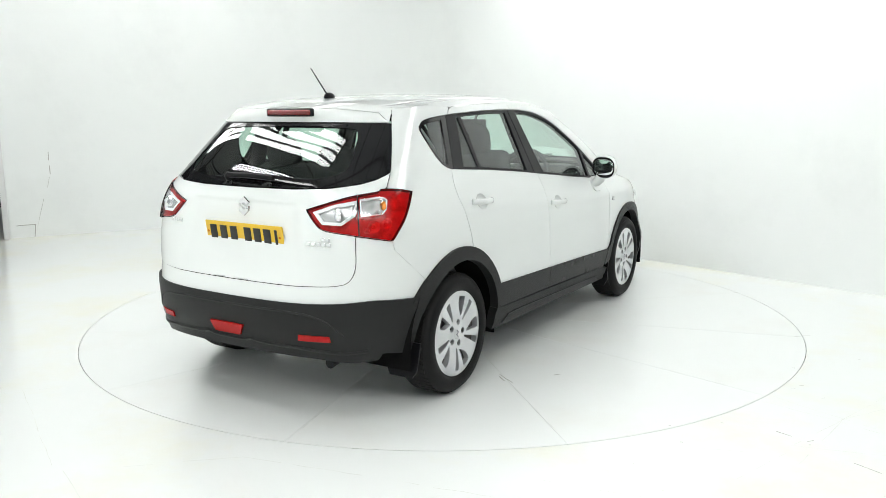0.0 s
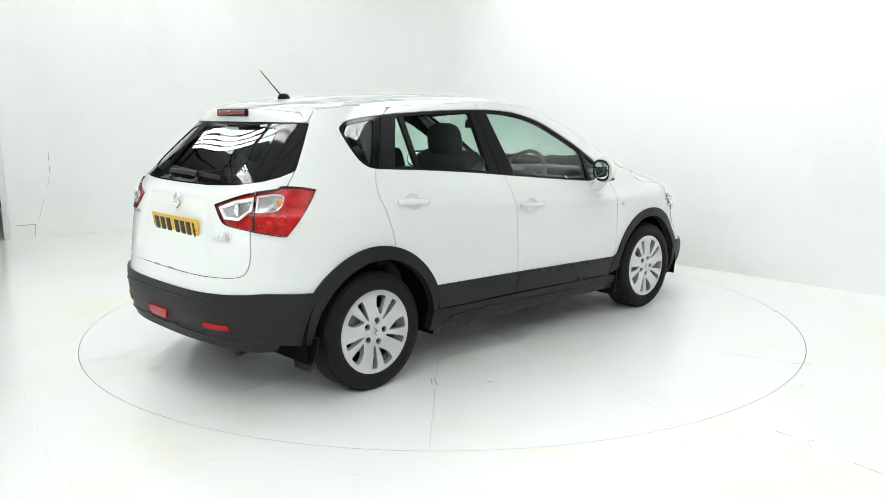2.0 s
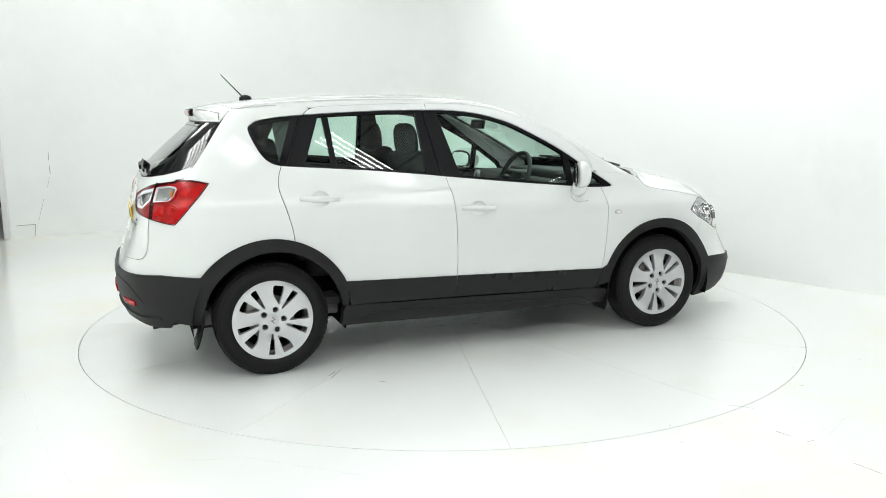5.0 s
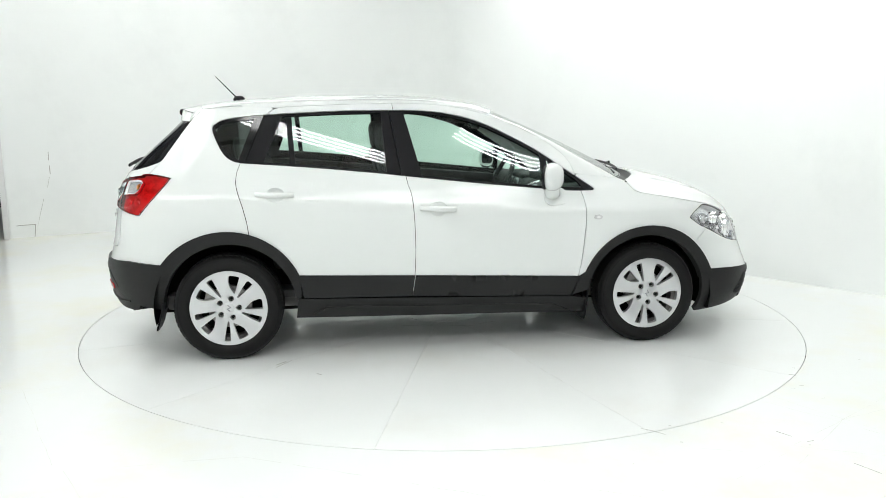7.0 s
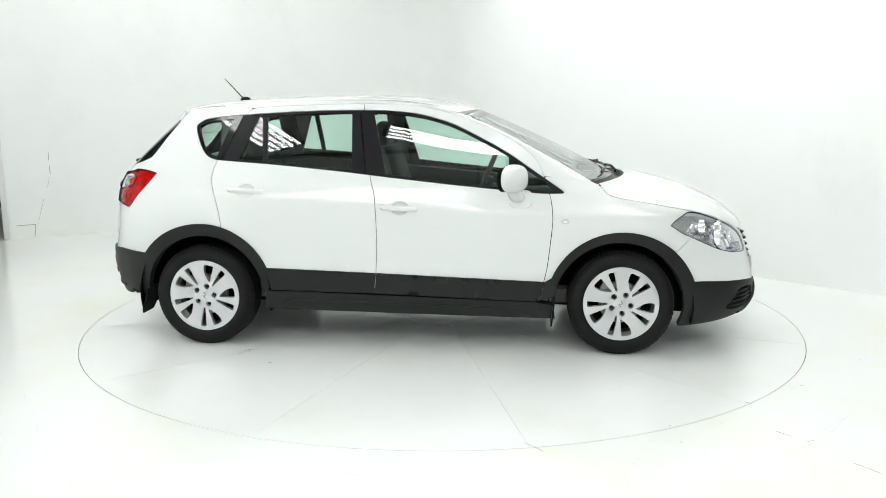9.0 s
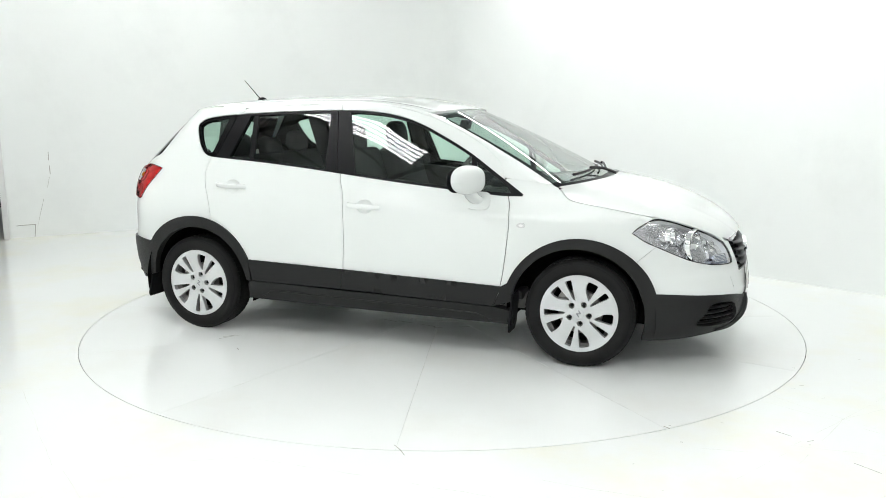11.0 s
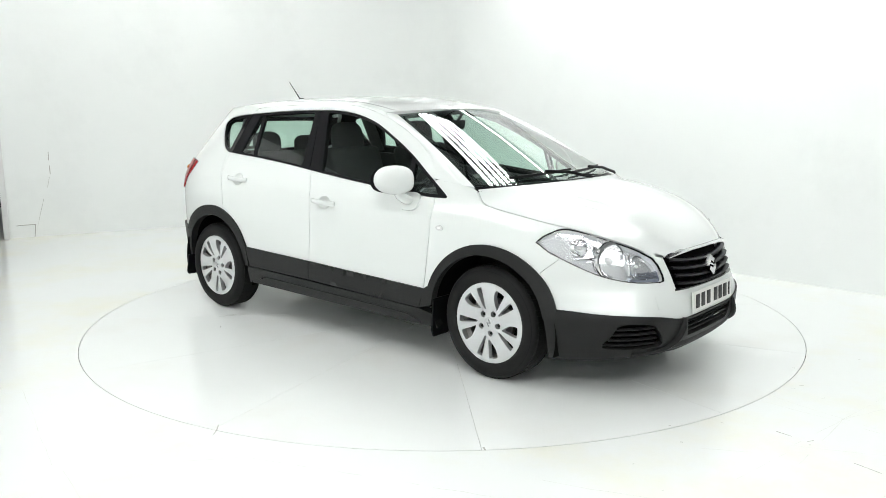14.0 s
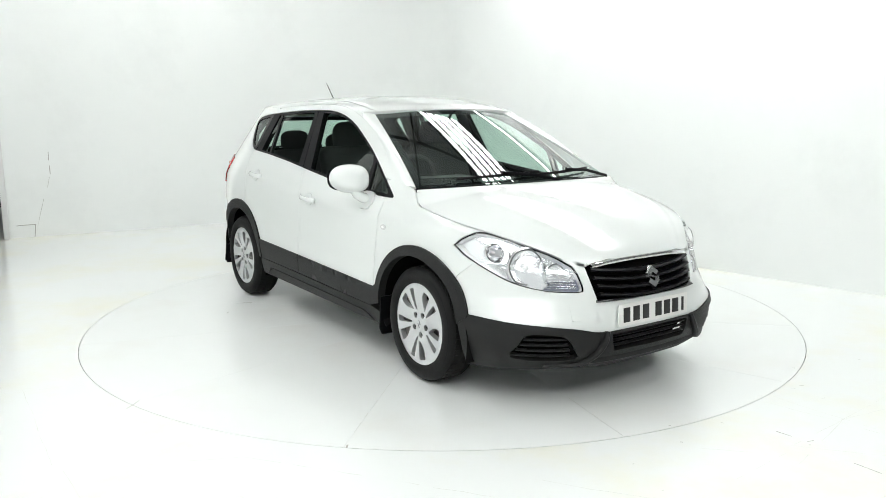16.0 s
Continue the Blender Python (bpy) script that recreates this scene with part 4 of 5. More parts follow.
lower = chin + [nq(sx(1.60, .40)), nq(sx(1.62, .458))] + split + [(0, .392)]
bumper_low = skin("lower_bumper", fill(both(lower)), nose, CLAD, car, "black textured plastic lower bumper", [fog, fog_l, lowq, [nq(sx(*p)) for p in arc(OPEN["front"], R_IN, 0, 354, 59)], [(-nq(sx(*p))[0], nq(sx(*p))[1]) for p in arc(OPEN["front"], R_IN, 0, 354, 59)]], step=.035, depth=.03, off=.008)
for far, _ in SIDES:
    sg = 1 if far else -1
    vent = skin("fog_vent", inset(fog, -.01), nose, INNER, bumper_low, "dark recessed vent", off=-.03, step=.05, mirror=far)
    for z in (.290, .318, .346, .374):
        qs = [p[0] for p in fog]
        a, b = nq(sy(-.735 + (z - .27) * .35, z, True))[0], nq(sy(-.50 - (z - .27) * .3, z, True))[0]
        pts = nose(np.linspace(a, b, 9), z + np.zeros(9))
        bm = bmesh.new()
        sweep(bm, (pts + np.array([-.012, .006, 0])) * [1, -1 if far else 1, 1], .016, .0065)
        part("vent_slat", bm, CLAD, vent)
skin("intake_backing", inset(lowq, -.01), nose, INNER, bumper_low, "dark air intake", off=-.05, step=.06)
# added dark block that keeps brightness from showing through the intake
bm = bmesh.new()
box(bm, (.05, .56, .16), (2.085, 0, .335), .01)
part("intake_box", bm, INNER, bumper_low, "dark box added to black out the intake from behind")
for z in (.312, .337, .362):
    w = .265 + (z - .3) * .2
    bm = bmesh.new()
    sweep(bm, nose(np.linspace(nq(sy(-w, z, True))[0], -nq(sy(-w, z, True))[0], 15), z + np.zeros(15)) - np.array([.012, 0, 0]), .014, .005)
    part("intake_slat", bm, CLAD, bumper_low)

for sgn in (-1, 1):
    bm = bmesh.new()
    pts = [nose(np.array([sgn * abs(nq(sy(-y, z, True))[0])]), np.array([z]))[0] + np.array([dx, 0, 0]) for y, z, dx in ((.60, .232, -.004), (.50, .232, .004), (.43, .245, .010), (.375, .290, .012), (.335, .345, .010), (.315, .392, -.004))]
    sweep(bm, spline(pts, .02), .016, .024, 8, up=(1, 0, 0))
    part("bumper_arm", bm, CLAD, bumper_low, "raised plastic arms beside the intake")
bm = bmesh.new()
sweep(bm, [nose(np.array([q]), np.array([z]))[0] + np.array([-.002, 0, 0]) for q, z in zip(np.linspace(-.36, .36, 21), .242 + .012 * np.linspace(-1, 1, 21) ** 2)], .018, .026, 8)
part("chin_bar", bm, CLAD, bumper_low, "rounded plastic chin below the intake")
tow = fill([nq(sy(-.50, .462, True)), nq(sy(-.425, .458, True)), nq(sy(-.42, .520, True)), nq(sy(-.495, .524, True))], .02)
skin("tow_eye_cover", tow, nose, PAINT, bumper, "square towing eye cover", off=.0015, step=.03, depth=.004)
grille = skin("grille", inset(grilleq, -.012), nose, INNER, car, "black radiator grille with curved slats", off=-.05, step=.06)
for i, z in enumerate((.565, .605, .645, .685)):
    w = .352 + (z - .54) * .19 - .022
    n = 25
    q = np.linspace(nq(sy(-w, z, True))[0], -nq(sy(-w, z, True))[0], n)
    dip = -.022 * (1 - np.linspace(-1, 1, n) ** 2)
    bm = bmesh.new()
    sweep(bm, nose(q, z + .012 + dip) - np.array([.010, 0, 0]), .020, .0095)
    part("grille_slat", bm, SATINB, grille)
n = 31
bm = bmesh.new()
uu = np.linspace(-1, 1, n)
sweep(bm, nose(uu * abs(nq(sy(-.350, .712, True))[0]), .732 - .022 * np.abs(uu) ** 3) - np.array([.002, 0, 0]), .010, .013)
part("grille_chrome", bm, CHROME, grille, "chrome strip along the grille top")
bm = bmesh.new()
sweep(bm, nose(uu * abs(nq(sy(-.36, .55, True))[0]), .545 + 0 * uu) - np.array([.006, 0, 0]), .014, .007)
part("grille_rim", bm, GLOSSB, grille)


def badge(parent, at, normal_turn, size, mat, facing=0):
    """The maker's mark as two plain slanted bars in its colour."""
    bm = bmesh.new()
    for shape in (((-.05, .50), (.36, .22), (.20, .06), (-.02, .20), (-.36, -.02), (-.36, .22)), ((.05, -.50), (-.36, -.22), (-.20, -.06), (.02, -.20), (.36, .02), (.36, -.22)), ((-.36, .10), (-.30, .16), (.36, -.10), (.30, -.16))):
        top = [bm.verts.new((.06 * size, y * size, z * size)) for y, z in shape]
        low = [bm.verts.new((-.10 * size, y * size * 1.08, z * size * 1.08)) for y, z in shape]
        bm.faces.new(top)
        bm.faces.new(low[::-1])
        for i in range(len(shape)):
            bm.faces.new((top[i], low[i], low[(i + 1) % len(shape)], top[(i + 1) % len(shape)]))
    for v in bm.verts:
        v.co.x *= .45 if facing else 1
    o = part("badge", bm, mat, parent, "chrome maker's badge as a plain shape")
    o.matrix_basis = Matrix.Translation(at) @ Euler((0, radians(normal_turn), 0)).to_matrix().to_4x4() @ Matrix.Rotation(radians(facing), 4, "Z")
    return o


badge(grille, (2.190, 0, .635), -12, .112, CHROME)


def number_plate(parent, at, lean, mat, way, w=.520, h=.111):
    bm = bmesh.new()
    box(bm, (.008, w, h), (0, 0, 0), .003)
    o = part("number_plate", bm, mat, parent, "yellow number plate with dark bars" if mat is PLATEY else "white number plate with dark bars")
    o.matrix_basis = Matrix.Translation(at) @ Euler((0, radians(lean), 0)).to_matrix().to_4x4()
    x = .0055 * way
    for k in range(7):
        slot = [-.205, -.135, -.065, .03, .095, .16, .218][k] * (1 if way < 0 else 1)
        bm = bmesh.new()
        box(bm, (.003, .046 if k < 6 else .016, .074), (x, slot * -way * -1 if way < 0 else slot, 0), .001)
        part("character_bar", bm, INK, o)
    for s in (-1, 1):
        bm = bmesh.new()
        lathe(bm, [(.0001, .003 * way), (.006, .002 * way), (.006, 0)], 12, "x", (x, s * .243, 0))
        part("plate_screw", bm, PLATEW if mat is PLATEW else AMBER, o)
    return o


number_plate(bumper, (2.207, .0, .467), -3, PLATEW, 1)

for far, _ in SIDES:
    field = nose
    house = skin("headlamp", inset(headq, -.006), nose, LAMPH, car, "clear headlamp with chrome reflectors", off=-.045, step=.04, mirror=far)
    skin("lamp_cover", inset(headq, .003), nose, CLEARG, house, "clear plastic lamp cover", step=.05, depth=.003, mirror=far).visible_shadow = False
    rim_in = inset(headq, .005)
    skin("lamp_bezel", inset(headq, .001), nose, GLOSSB, house, "black lamp gasket", [rim_in], off=-.003, depth=.010, step=.04, mirror=far)
    skin("lamp_wall", inset(headq, .0015), nose, LAMPB, house, "bright inner wall of the lamp", [inset(headq, .006)], off=-.014, depth=.032, step=.04, mirror=far)
    sg = 1 if far else -1
    for (cx, cy, cz), r, m in (((1.905, .605, .708), .084, LAMPR), ((1.99, .490, .670), .050, LAMPR), ((1.785, .710, .775), .040, LAMPR)):
        bm = bmesh.new()
        lathe(bm, [(r * .22, -.055), (r * .5, -.048), (r * .8, -.026), (r, 0), (r * 1.10, 0), (r * 1.10, -.03)], 28, "x")
        o = part("reflector", bm, m, house, "round chrome reflector")
        o.matrix_basis = Matrix.Translation((cx + .008, sg * (cy + .008), cz)) @ Euler((0, radians(-4), radians(sg * 16))).to_matrix().to_4x4()
        bm = bmesh.new()
        lathe(bm, [(r * 1.10, .002), (r * 1.17, .0), (r * 1.17, -.02)], 28, "x")
        o = part("reflector_rim", bm, CHROME, house, "grey rim of the reflector")
        o.matrix_basis = Matrix.Translation((cx + .008, sg * (cy + .008), cz)) @ Euler((0, radians(-4), radians(sg * 16))).to_matrix().to_4x4()
        bm = bmesh.new()
        lathe(bm, [(.0001, .012), (r * .16, .004), (r * .2, -.05)], 16, "x")
        o = part("bulb", bm, BULB, house)
        o.matrix_basis = Matrix.Translation((cx + .008, sg * (cy + .008), cz)) @ Euler((0, radians(-4), radians(sg * 16))).to_matrix().to_4x4()
    drl = fill([nq(sy(-.585, .606, True)), nq(sy(-.44, .597, True)), nq(sy(-.428, .606, True)), nq(sy(-.436, .655, True)), nq(sy(-.475, .648, True)), nq(sy(-.53, .650, True))], .02)
    skin("lamp_strip", drl, nose, LAMPBL, house, "blue-grey ribbed strip low in the lamp", off=-.022, step=.02, depth=.02, mirror=far)
    for k in range(5):
        z = .612 + .008 * k
        a, b = nq(sy(-.57 + .007 * k, z, True))[0], nq(sy(-.437, z, True))[0]
        bm = bmesh.new()
        sweep(bm, nose(np.linspace(a, b, 5), z + np.zeros(5)) * [1, -1 if far else 1, 1] - np.array([.018, 0, 0]), .002, .002, 6)
        part("strip_rib", bm, CHROME, house)
    for size, at, rot, m in (((.04, .010, .105), (1.968, .548, .682), (8, 0, sg * 20), CHROME), ((.04, .008, .09), (1.850, .660, .738), (10, 0, sg * 28), CHROME),
                             ((.02, .11, .010), (1.80, .70, .715), (0, -12, sg * 40), CHROME)):
        bm = bmesh.new()
        box(bm, size, (at[0], sg * at[1], at[2]), .003, rot=rot)
        part("lamp_fin", bm, m, house, "bright trim between reflectors")


# ---------------------------------------------------------------- tail: hatch, window, lamps, bumper, plate
wq = lambda y, z: tq(sy(y, z, False))
hs = [tq(sx(*p)) for p in HATCH_S]
win_half = [(0, 1.425), wq(-.35, 1.424), wq(-.50, 1.424)] + [tq(sx(x + .004, z)) for x, z in HATCH_S if z < 1.425 and z > 1.16] + spline([wq(-.655, 1.150), wq(-.60, 1.130), wq(-.50, 1.116), wq(-.30, 1.106)], .03) + [(0, 1.103)]
winq = fill(both(win_half))
hole_half = [(0, 1.395), wq(-.35, 1.392), wq(-.46, 1.375), wq(-.50, 1.30), wq(-.53, 1.21), wq(-.46, 1.165), wq(-.30, 1.148), (0, 1.142)]
holeq = fill(spline(both(hole_half), .05, True), .05)
lampq = [tq(p) for p in LAMP]
lampq_l = [(-a, b) for a, b in lampq]
hatch_half = [(0, 1.103)] + win_half[3:-1][::-1][:0] + [wq(-.30, 1.106), wq(-.50, 1.116), wq(-.62, 1.135), wq(-.668, 1.155), tq(sx(-1.664, 1.184)), tq(sx(-1.69, 1.155)), tq(sx(-1.725, 1.118)), wq(-.685, 1.06), wq(-.668, 1.0), wq(-.668, .90)] + spline([wq(-.672, .85), wq(-.675, .76), wq(-.655, .70), wq(-.60, .672), wq(-.40, .662)], .03) + [(0, .660)]


def hatch_field(q, z):
    """The tailgate with a shallow recess round the plate."""
    p = tail(q, z)
    w = .37 + .10 * (1.05 - np.asarray(z))
    p[..., 0] += .009 * sm(w - np.abs(q), -.02, .06) * sm(1.046 - np.asarray(z), -.008, .02) * sm(np.asarray(z), .70, .78)
    return p


hatch = skin("tailgate", inset(fill(both(hatch_half), .02), .003), hatch_field, PAINT, car, "white tailgate with a shallow recess round the plate", [lampq, lampq_l], step=.016)
win = skin("rear_window", inset(winq, .004), tail, GLOSSB, hatch, "black bordered rear window", [holeq], step=.05, off=-.002, depth=.008)
skin("window_glass", inset(holeq, -.01), tail, GLASSD, hatch, "dark tinted rear glass", step=.06, depth=.003, off=-.006, even=.03).visible_shadow = False
for far, _ in SIDES:
    # tail lamps in two halves with a clear insert
    cutx = wq(-.664, 1.0)[0]
    s_mid, s_end = sy(-.664, 1.0, False)[0], sx(-1.60, 1.09)[0]
    mid = lambda f, z: tq((s_mid + (s_end - s_mid) * f, z))
    ins_h = lines([wq(-.452, 1.006), wq(-.55, 1.042), wq(-.652, 1.064), wq(-.655, .992), wq(-.605, .950), wq(-.51, .952)], .02)
    ins_b = lines([mid(.03, 1.066), mid(.30, 1.076), mid(.42, 1.072), mid(.47, 1.060), mid(.44, 1.018), mid(.36, .996), mid(.03, .988)], .02)
    lo = [p for p in inset(lampq, .004)]

    def half_poly(poly, x, keep_low):
        res = []
        P = [np.array(p) for p in poly]
        for a, b in zip(P, P[1:] + P[:1]):
            if (a[0] < x) == keep_low:
                res.append(tuple(a))
            if (a[0] - x) * (b[0] - x) < 0:
                res.append(tuple(a + (b - a) * (x - a[0]) / (b[0] - a[0])))
        return res
    lamp = skin("tail_lamp", lines(half_poly(lo, cutx - .002, True), .02), tail, REDG, car, "red and clear wrap-round tail lamp", [ins_b], off=.010, step=.03, depth=.007, mirror=far)
    skin("lamp_inner_half", lines(half_poly(lo, cutx + .002, False), .02), tail, REDG, hatch, "red and clear inner tail lamp", [ins_h], off=.008, step=.03, depth=.007, mirror=far)
    for ins, m in ((ins_h, LAMPS), (ins_b, LAMPS)):
        skin("clear_insert", ins, tail, m, lamp, "silver reflector behind the clear lens", off=-.008, step=.03, depth=.01, mirror=far)
        skin("clear_lens", ins, tail, CLEARG, lamp, "clear lens", off=.009, step=.03, depth=.004, mirror=far).visible_shadow = False
    skin("lamp_bezel", ins_h, tail, LAMPB, lamp, "white bezel of the reversing lamp", [inset(ins_h, .014)], off=.006, step=.03, depth=.012, mirror=far)
    skin("lamp_seat", inset(lampq, -.006), tail, LAMPC, lamp, "bright chamber behind the red lens", off=-.014, step=.05, mirror=far)
    skin("lamp_gasket", inset(lampq, -.001), tail, GLOSSB, lamp, "thin black gasket round the lamp", [inset(lampq, .0022)], off=.003, step=.04, depth=.02, mirror=far)
    gap = [(cutx - .0022, min(z for x, z in lampq if abs(x - cutx) < .05) + .012), (cutx + .0022, min(z for x, z in lampq if abs(x - cutx) < .05) + .012), (cutx + .0022, 1.088), (cutx - .0022, 1.088)]
    skin("lamp_joint", lines(gap, .02), tail, GLOSSB, lamp, "dark joint between the two lamp halves", off=.0115, step=.03, depth=.02, mirror=far)
    skin("lamp_bezel", ins_b, tail, LAMPB, lamp, "white bezel of the indicator", [inset(ins_b, .006)], off=.006, step=.03, depth=.012, mirror=far)
    for f, z, r in ((.22, .945, .030), (.42, .955, .026), (.12, .93, .018)):
        p = tail(np.array([mid(f, z)[0]]), np.array([z]))[0]
        bm = bmesh.new()
        lathe(bm, [(r, .010), (r * .8, .004), (r * .4, .0), (r * .3, .008), (.0001, .010)], 20, "x")
        o = part("stop_bulb", bm, LAMPW, lamp, "round stop lamp bulb behind the lens")
        o.matrix_basis = Matrix.Translation((p[0] + .010, (-1 if far else 1) * (p[1] + .010), z)) @ Euler((0, 0, radians(180 + (1 if far else -1) * -50))).to_matrix().to_4x4()
    sg = 1 if far else -1
    for y, z, r, m in ((.575, .998, .032, CHROME), (.735, 1.036, .022, AMBER)):
        p = tail(np.array([wq(-y, z)[0]]), np.array([z]))[0]
        bm = bmesh.new()
        lathe(bm, [(r, 0), (r * .8, .012), (r * .45, .016), (r * .4, .004), (.0001, .003)], 24, "x")
        o = part("lamp_bulb", bm, m, lamp, "round bulb reflector")
        o.matrix_basis = Matrix.Translation((p[0] + .006, -sg * p[1] * -1 if far else p[1], z)) @ Euler((0, 0, radians(180 + sg * 25))).to_matrix().to_4x4()
        if far:
            o.location.y = -p[1]

# dark sheet added so that the tailgate gaps look shaded
skin("tail_backing", fill(both([(0, 1.115), wq(-.60, 1.14), wq(-.66, 1.0), wq(-.66, .62), (0, .60)]), .06), tail, INNER, car, "dark sheet behind the tailgate that blackens its gaps", off=-.022, step=.08)
# white and black halves of the rear bumper
R_SPLIT = spline([tq(sx(-1.64, .585)), tq(sx(-1.75, .592)), tq(sx(-1.86, .600)), wq(-.72, .600), wq(-.60, .592), wq(-.40, .588), (0, .586)], .03)
low_edge = hatch_half[hatch_half.index(wq(-.668, .90)):]
rb = [(0, .586)] + R_SPLIT[::-1] + [tq(sx(-1.50, .52)), tq(sx(-1.592, .660)), tq(sx(-1.717, .765)), tq(sx(-1.772, .826)), tq(sx(-1.785, .874)), wq(-.668, .90)] + [(a, b) for a, b in low_edge[1:]]
arch_b = [tq(p) for p in ARCH_HOLES[0]]
arch_bl = [(-a, b) for a, b in arch_b]
rear_bumper = skin("rear_bumper", fill(both(inset(rb, 0))), tail, PAINT, car, "white upper rear bumper", [arch_b, arch_bl, lampq, lampq_l], step=.035, off=-.004)
rl = [(0, .325)] + spline([wq(-.35, .325), wq(-.50, .318), wq(-.62, .300), wq(-.72, .305), tq(sx(-1.82, .335)), tq(sx(-1.72, .320)), tq(sx(-1.66, .318))], .03) + [tq(sx(-1.60, .45)), tq(sx(-1.62, .583))] + R_SPLIT
refq = fill(both([(0, .395), wq(-.10, .395), wq(-.125, .455), (0, .455)]))
in_b = [tq(sx(*p)) for p in arc(OPEN["rear"], R_IN, 0, 354, 59)]
rear_low = skin("lower_bumper", fill(both(rl)), tail, CLAD, car, "black textured plastic rear bumper", [in_b, [(-a, b) for a, b in in_b]], step=.035, depth=.04, off=.010)
fogr = skin("fog_lamp", fill(both([(0, .402), wq(-.085, .402), wq(-.112, .452), (0, .452)]), .02), tail, REFL, rear_low, "red rear fog lamp", off=.022, step=.03, depth=.02)
for far, _ in SIDES:
    poly = [wq(-.430, .441), wq(-.570, .437), wq(-.572, .411), wq(-.425, .413)]
    skin("reflector", fill(poly, .02), tail, REFL, rear_low, "red bumper reflector", off=.016, step=.03, depth=.012, mirror=far)
bm = bmesh.new()
n = 41
u = np.linspace(-1, 1, n)
sweep(bm, tail(u * abs(wq(-.70, .36)[0]), np.interp(np.abs(u), [0, .14, .20, .26, .6, .85, 1], [.372, .372, .385, .376, .366, .345, .352])) + np.array([-.004, 0, 0]), .016, .010)
part("bumper_lip", bm, CLAD, rear_low, "raised lip along the lower bumper")
bm = bmesh.new()
u = np.linspace(-1, 1, 45)
sweep(bm, tail(u * abs(wq(-.64, .5)[0]), np.interp(np.abs(u), [0, .5, .72, .85, .93, 1], [.548, .548, .540, .515, .475, .430])) + np.array([-.008, 0, 0]), .007, .006, 6)
part("bumper_ridge", bm, CLAD, rear_low, "moulded ridge across the bumper")
hatch_plate = number_plate(hatch, (-1.993, -.034, .877), -8, PLATEY, -1)
badge(hatch, (-1.972, -.02, 1.012), 8, .090, CHROME, 180)
for y, z, w, h in ((.47, .915, .10, .020), (-.50, .862, .135, .020), (-.535, .885, .045, .014)):
    bm = bmesh.new()
    p = tail(np.array([wq(-abs(y), z)[0] * (1 if y < 0 else -1)]), np.array([z]))[0]
    for k in range(5 if w > .05 else 2):
        box(bm, (.004, w / 5.6 if w > .05 else w / 2.4, h), (0, (k - 2) * w / 4.8 if w > .05 else (k - .5) * w / 2, 0), .0015)
    o = part("badge_bar", bm, CHROME, hatch, "chrome lettering as plain bars")
    o.matrix_basis = Matrix.Translation((p[0] - .004, p[1], z)) @ Euler((0, radians(8), radians(8 if y < 0 else -8))).to_matrix().to_4x4()

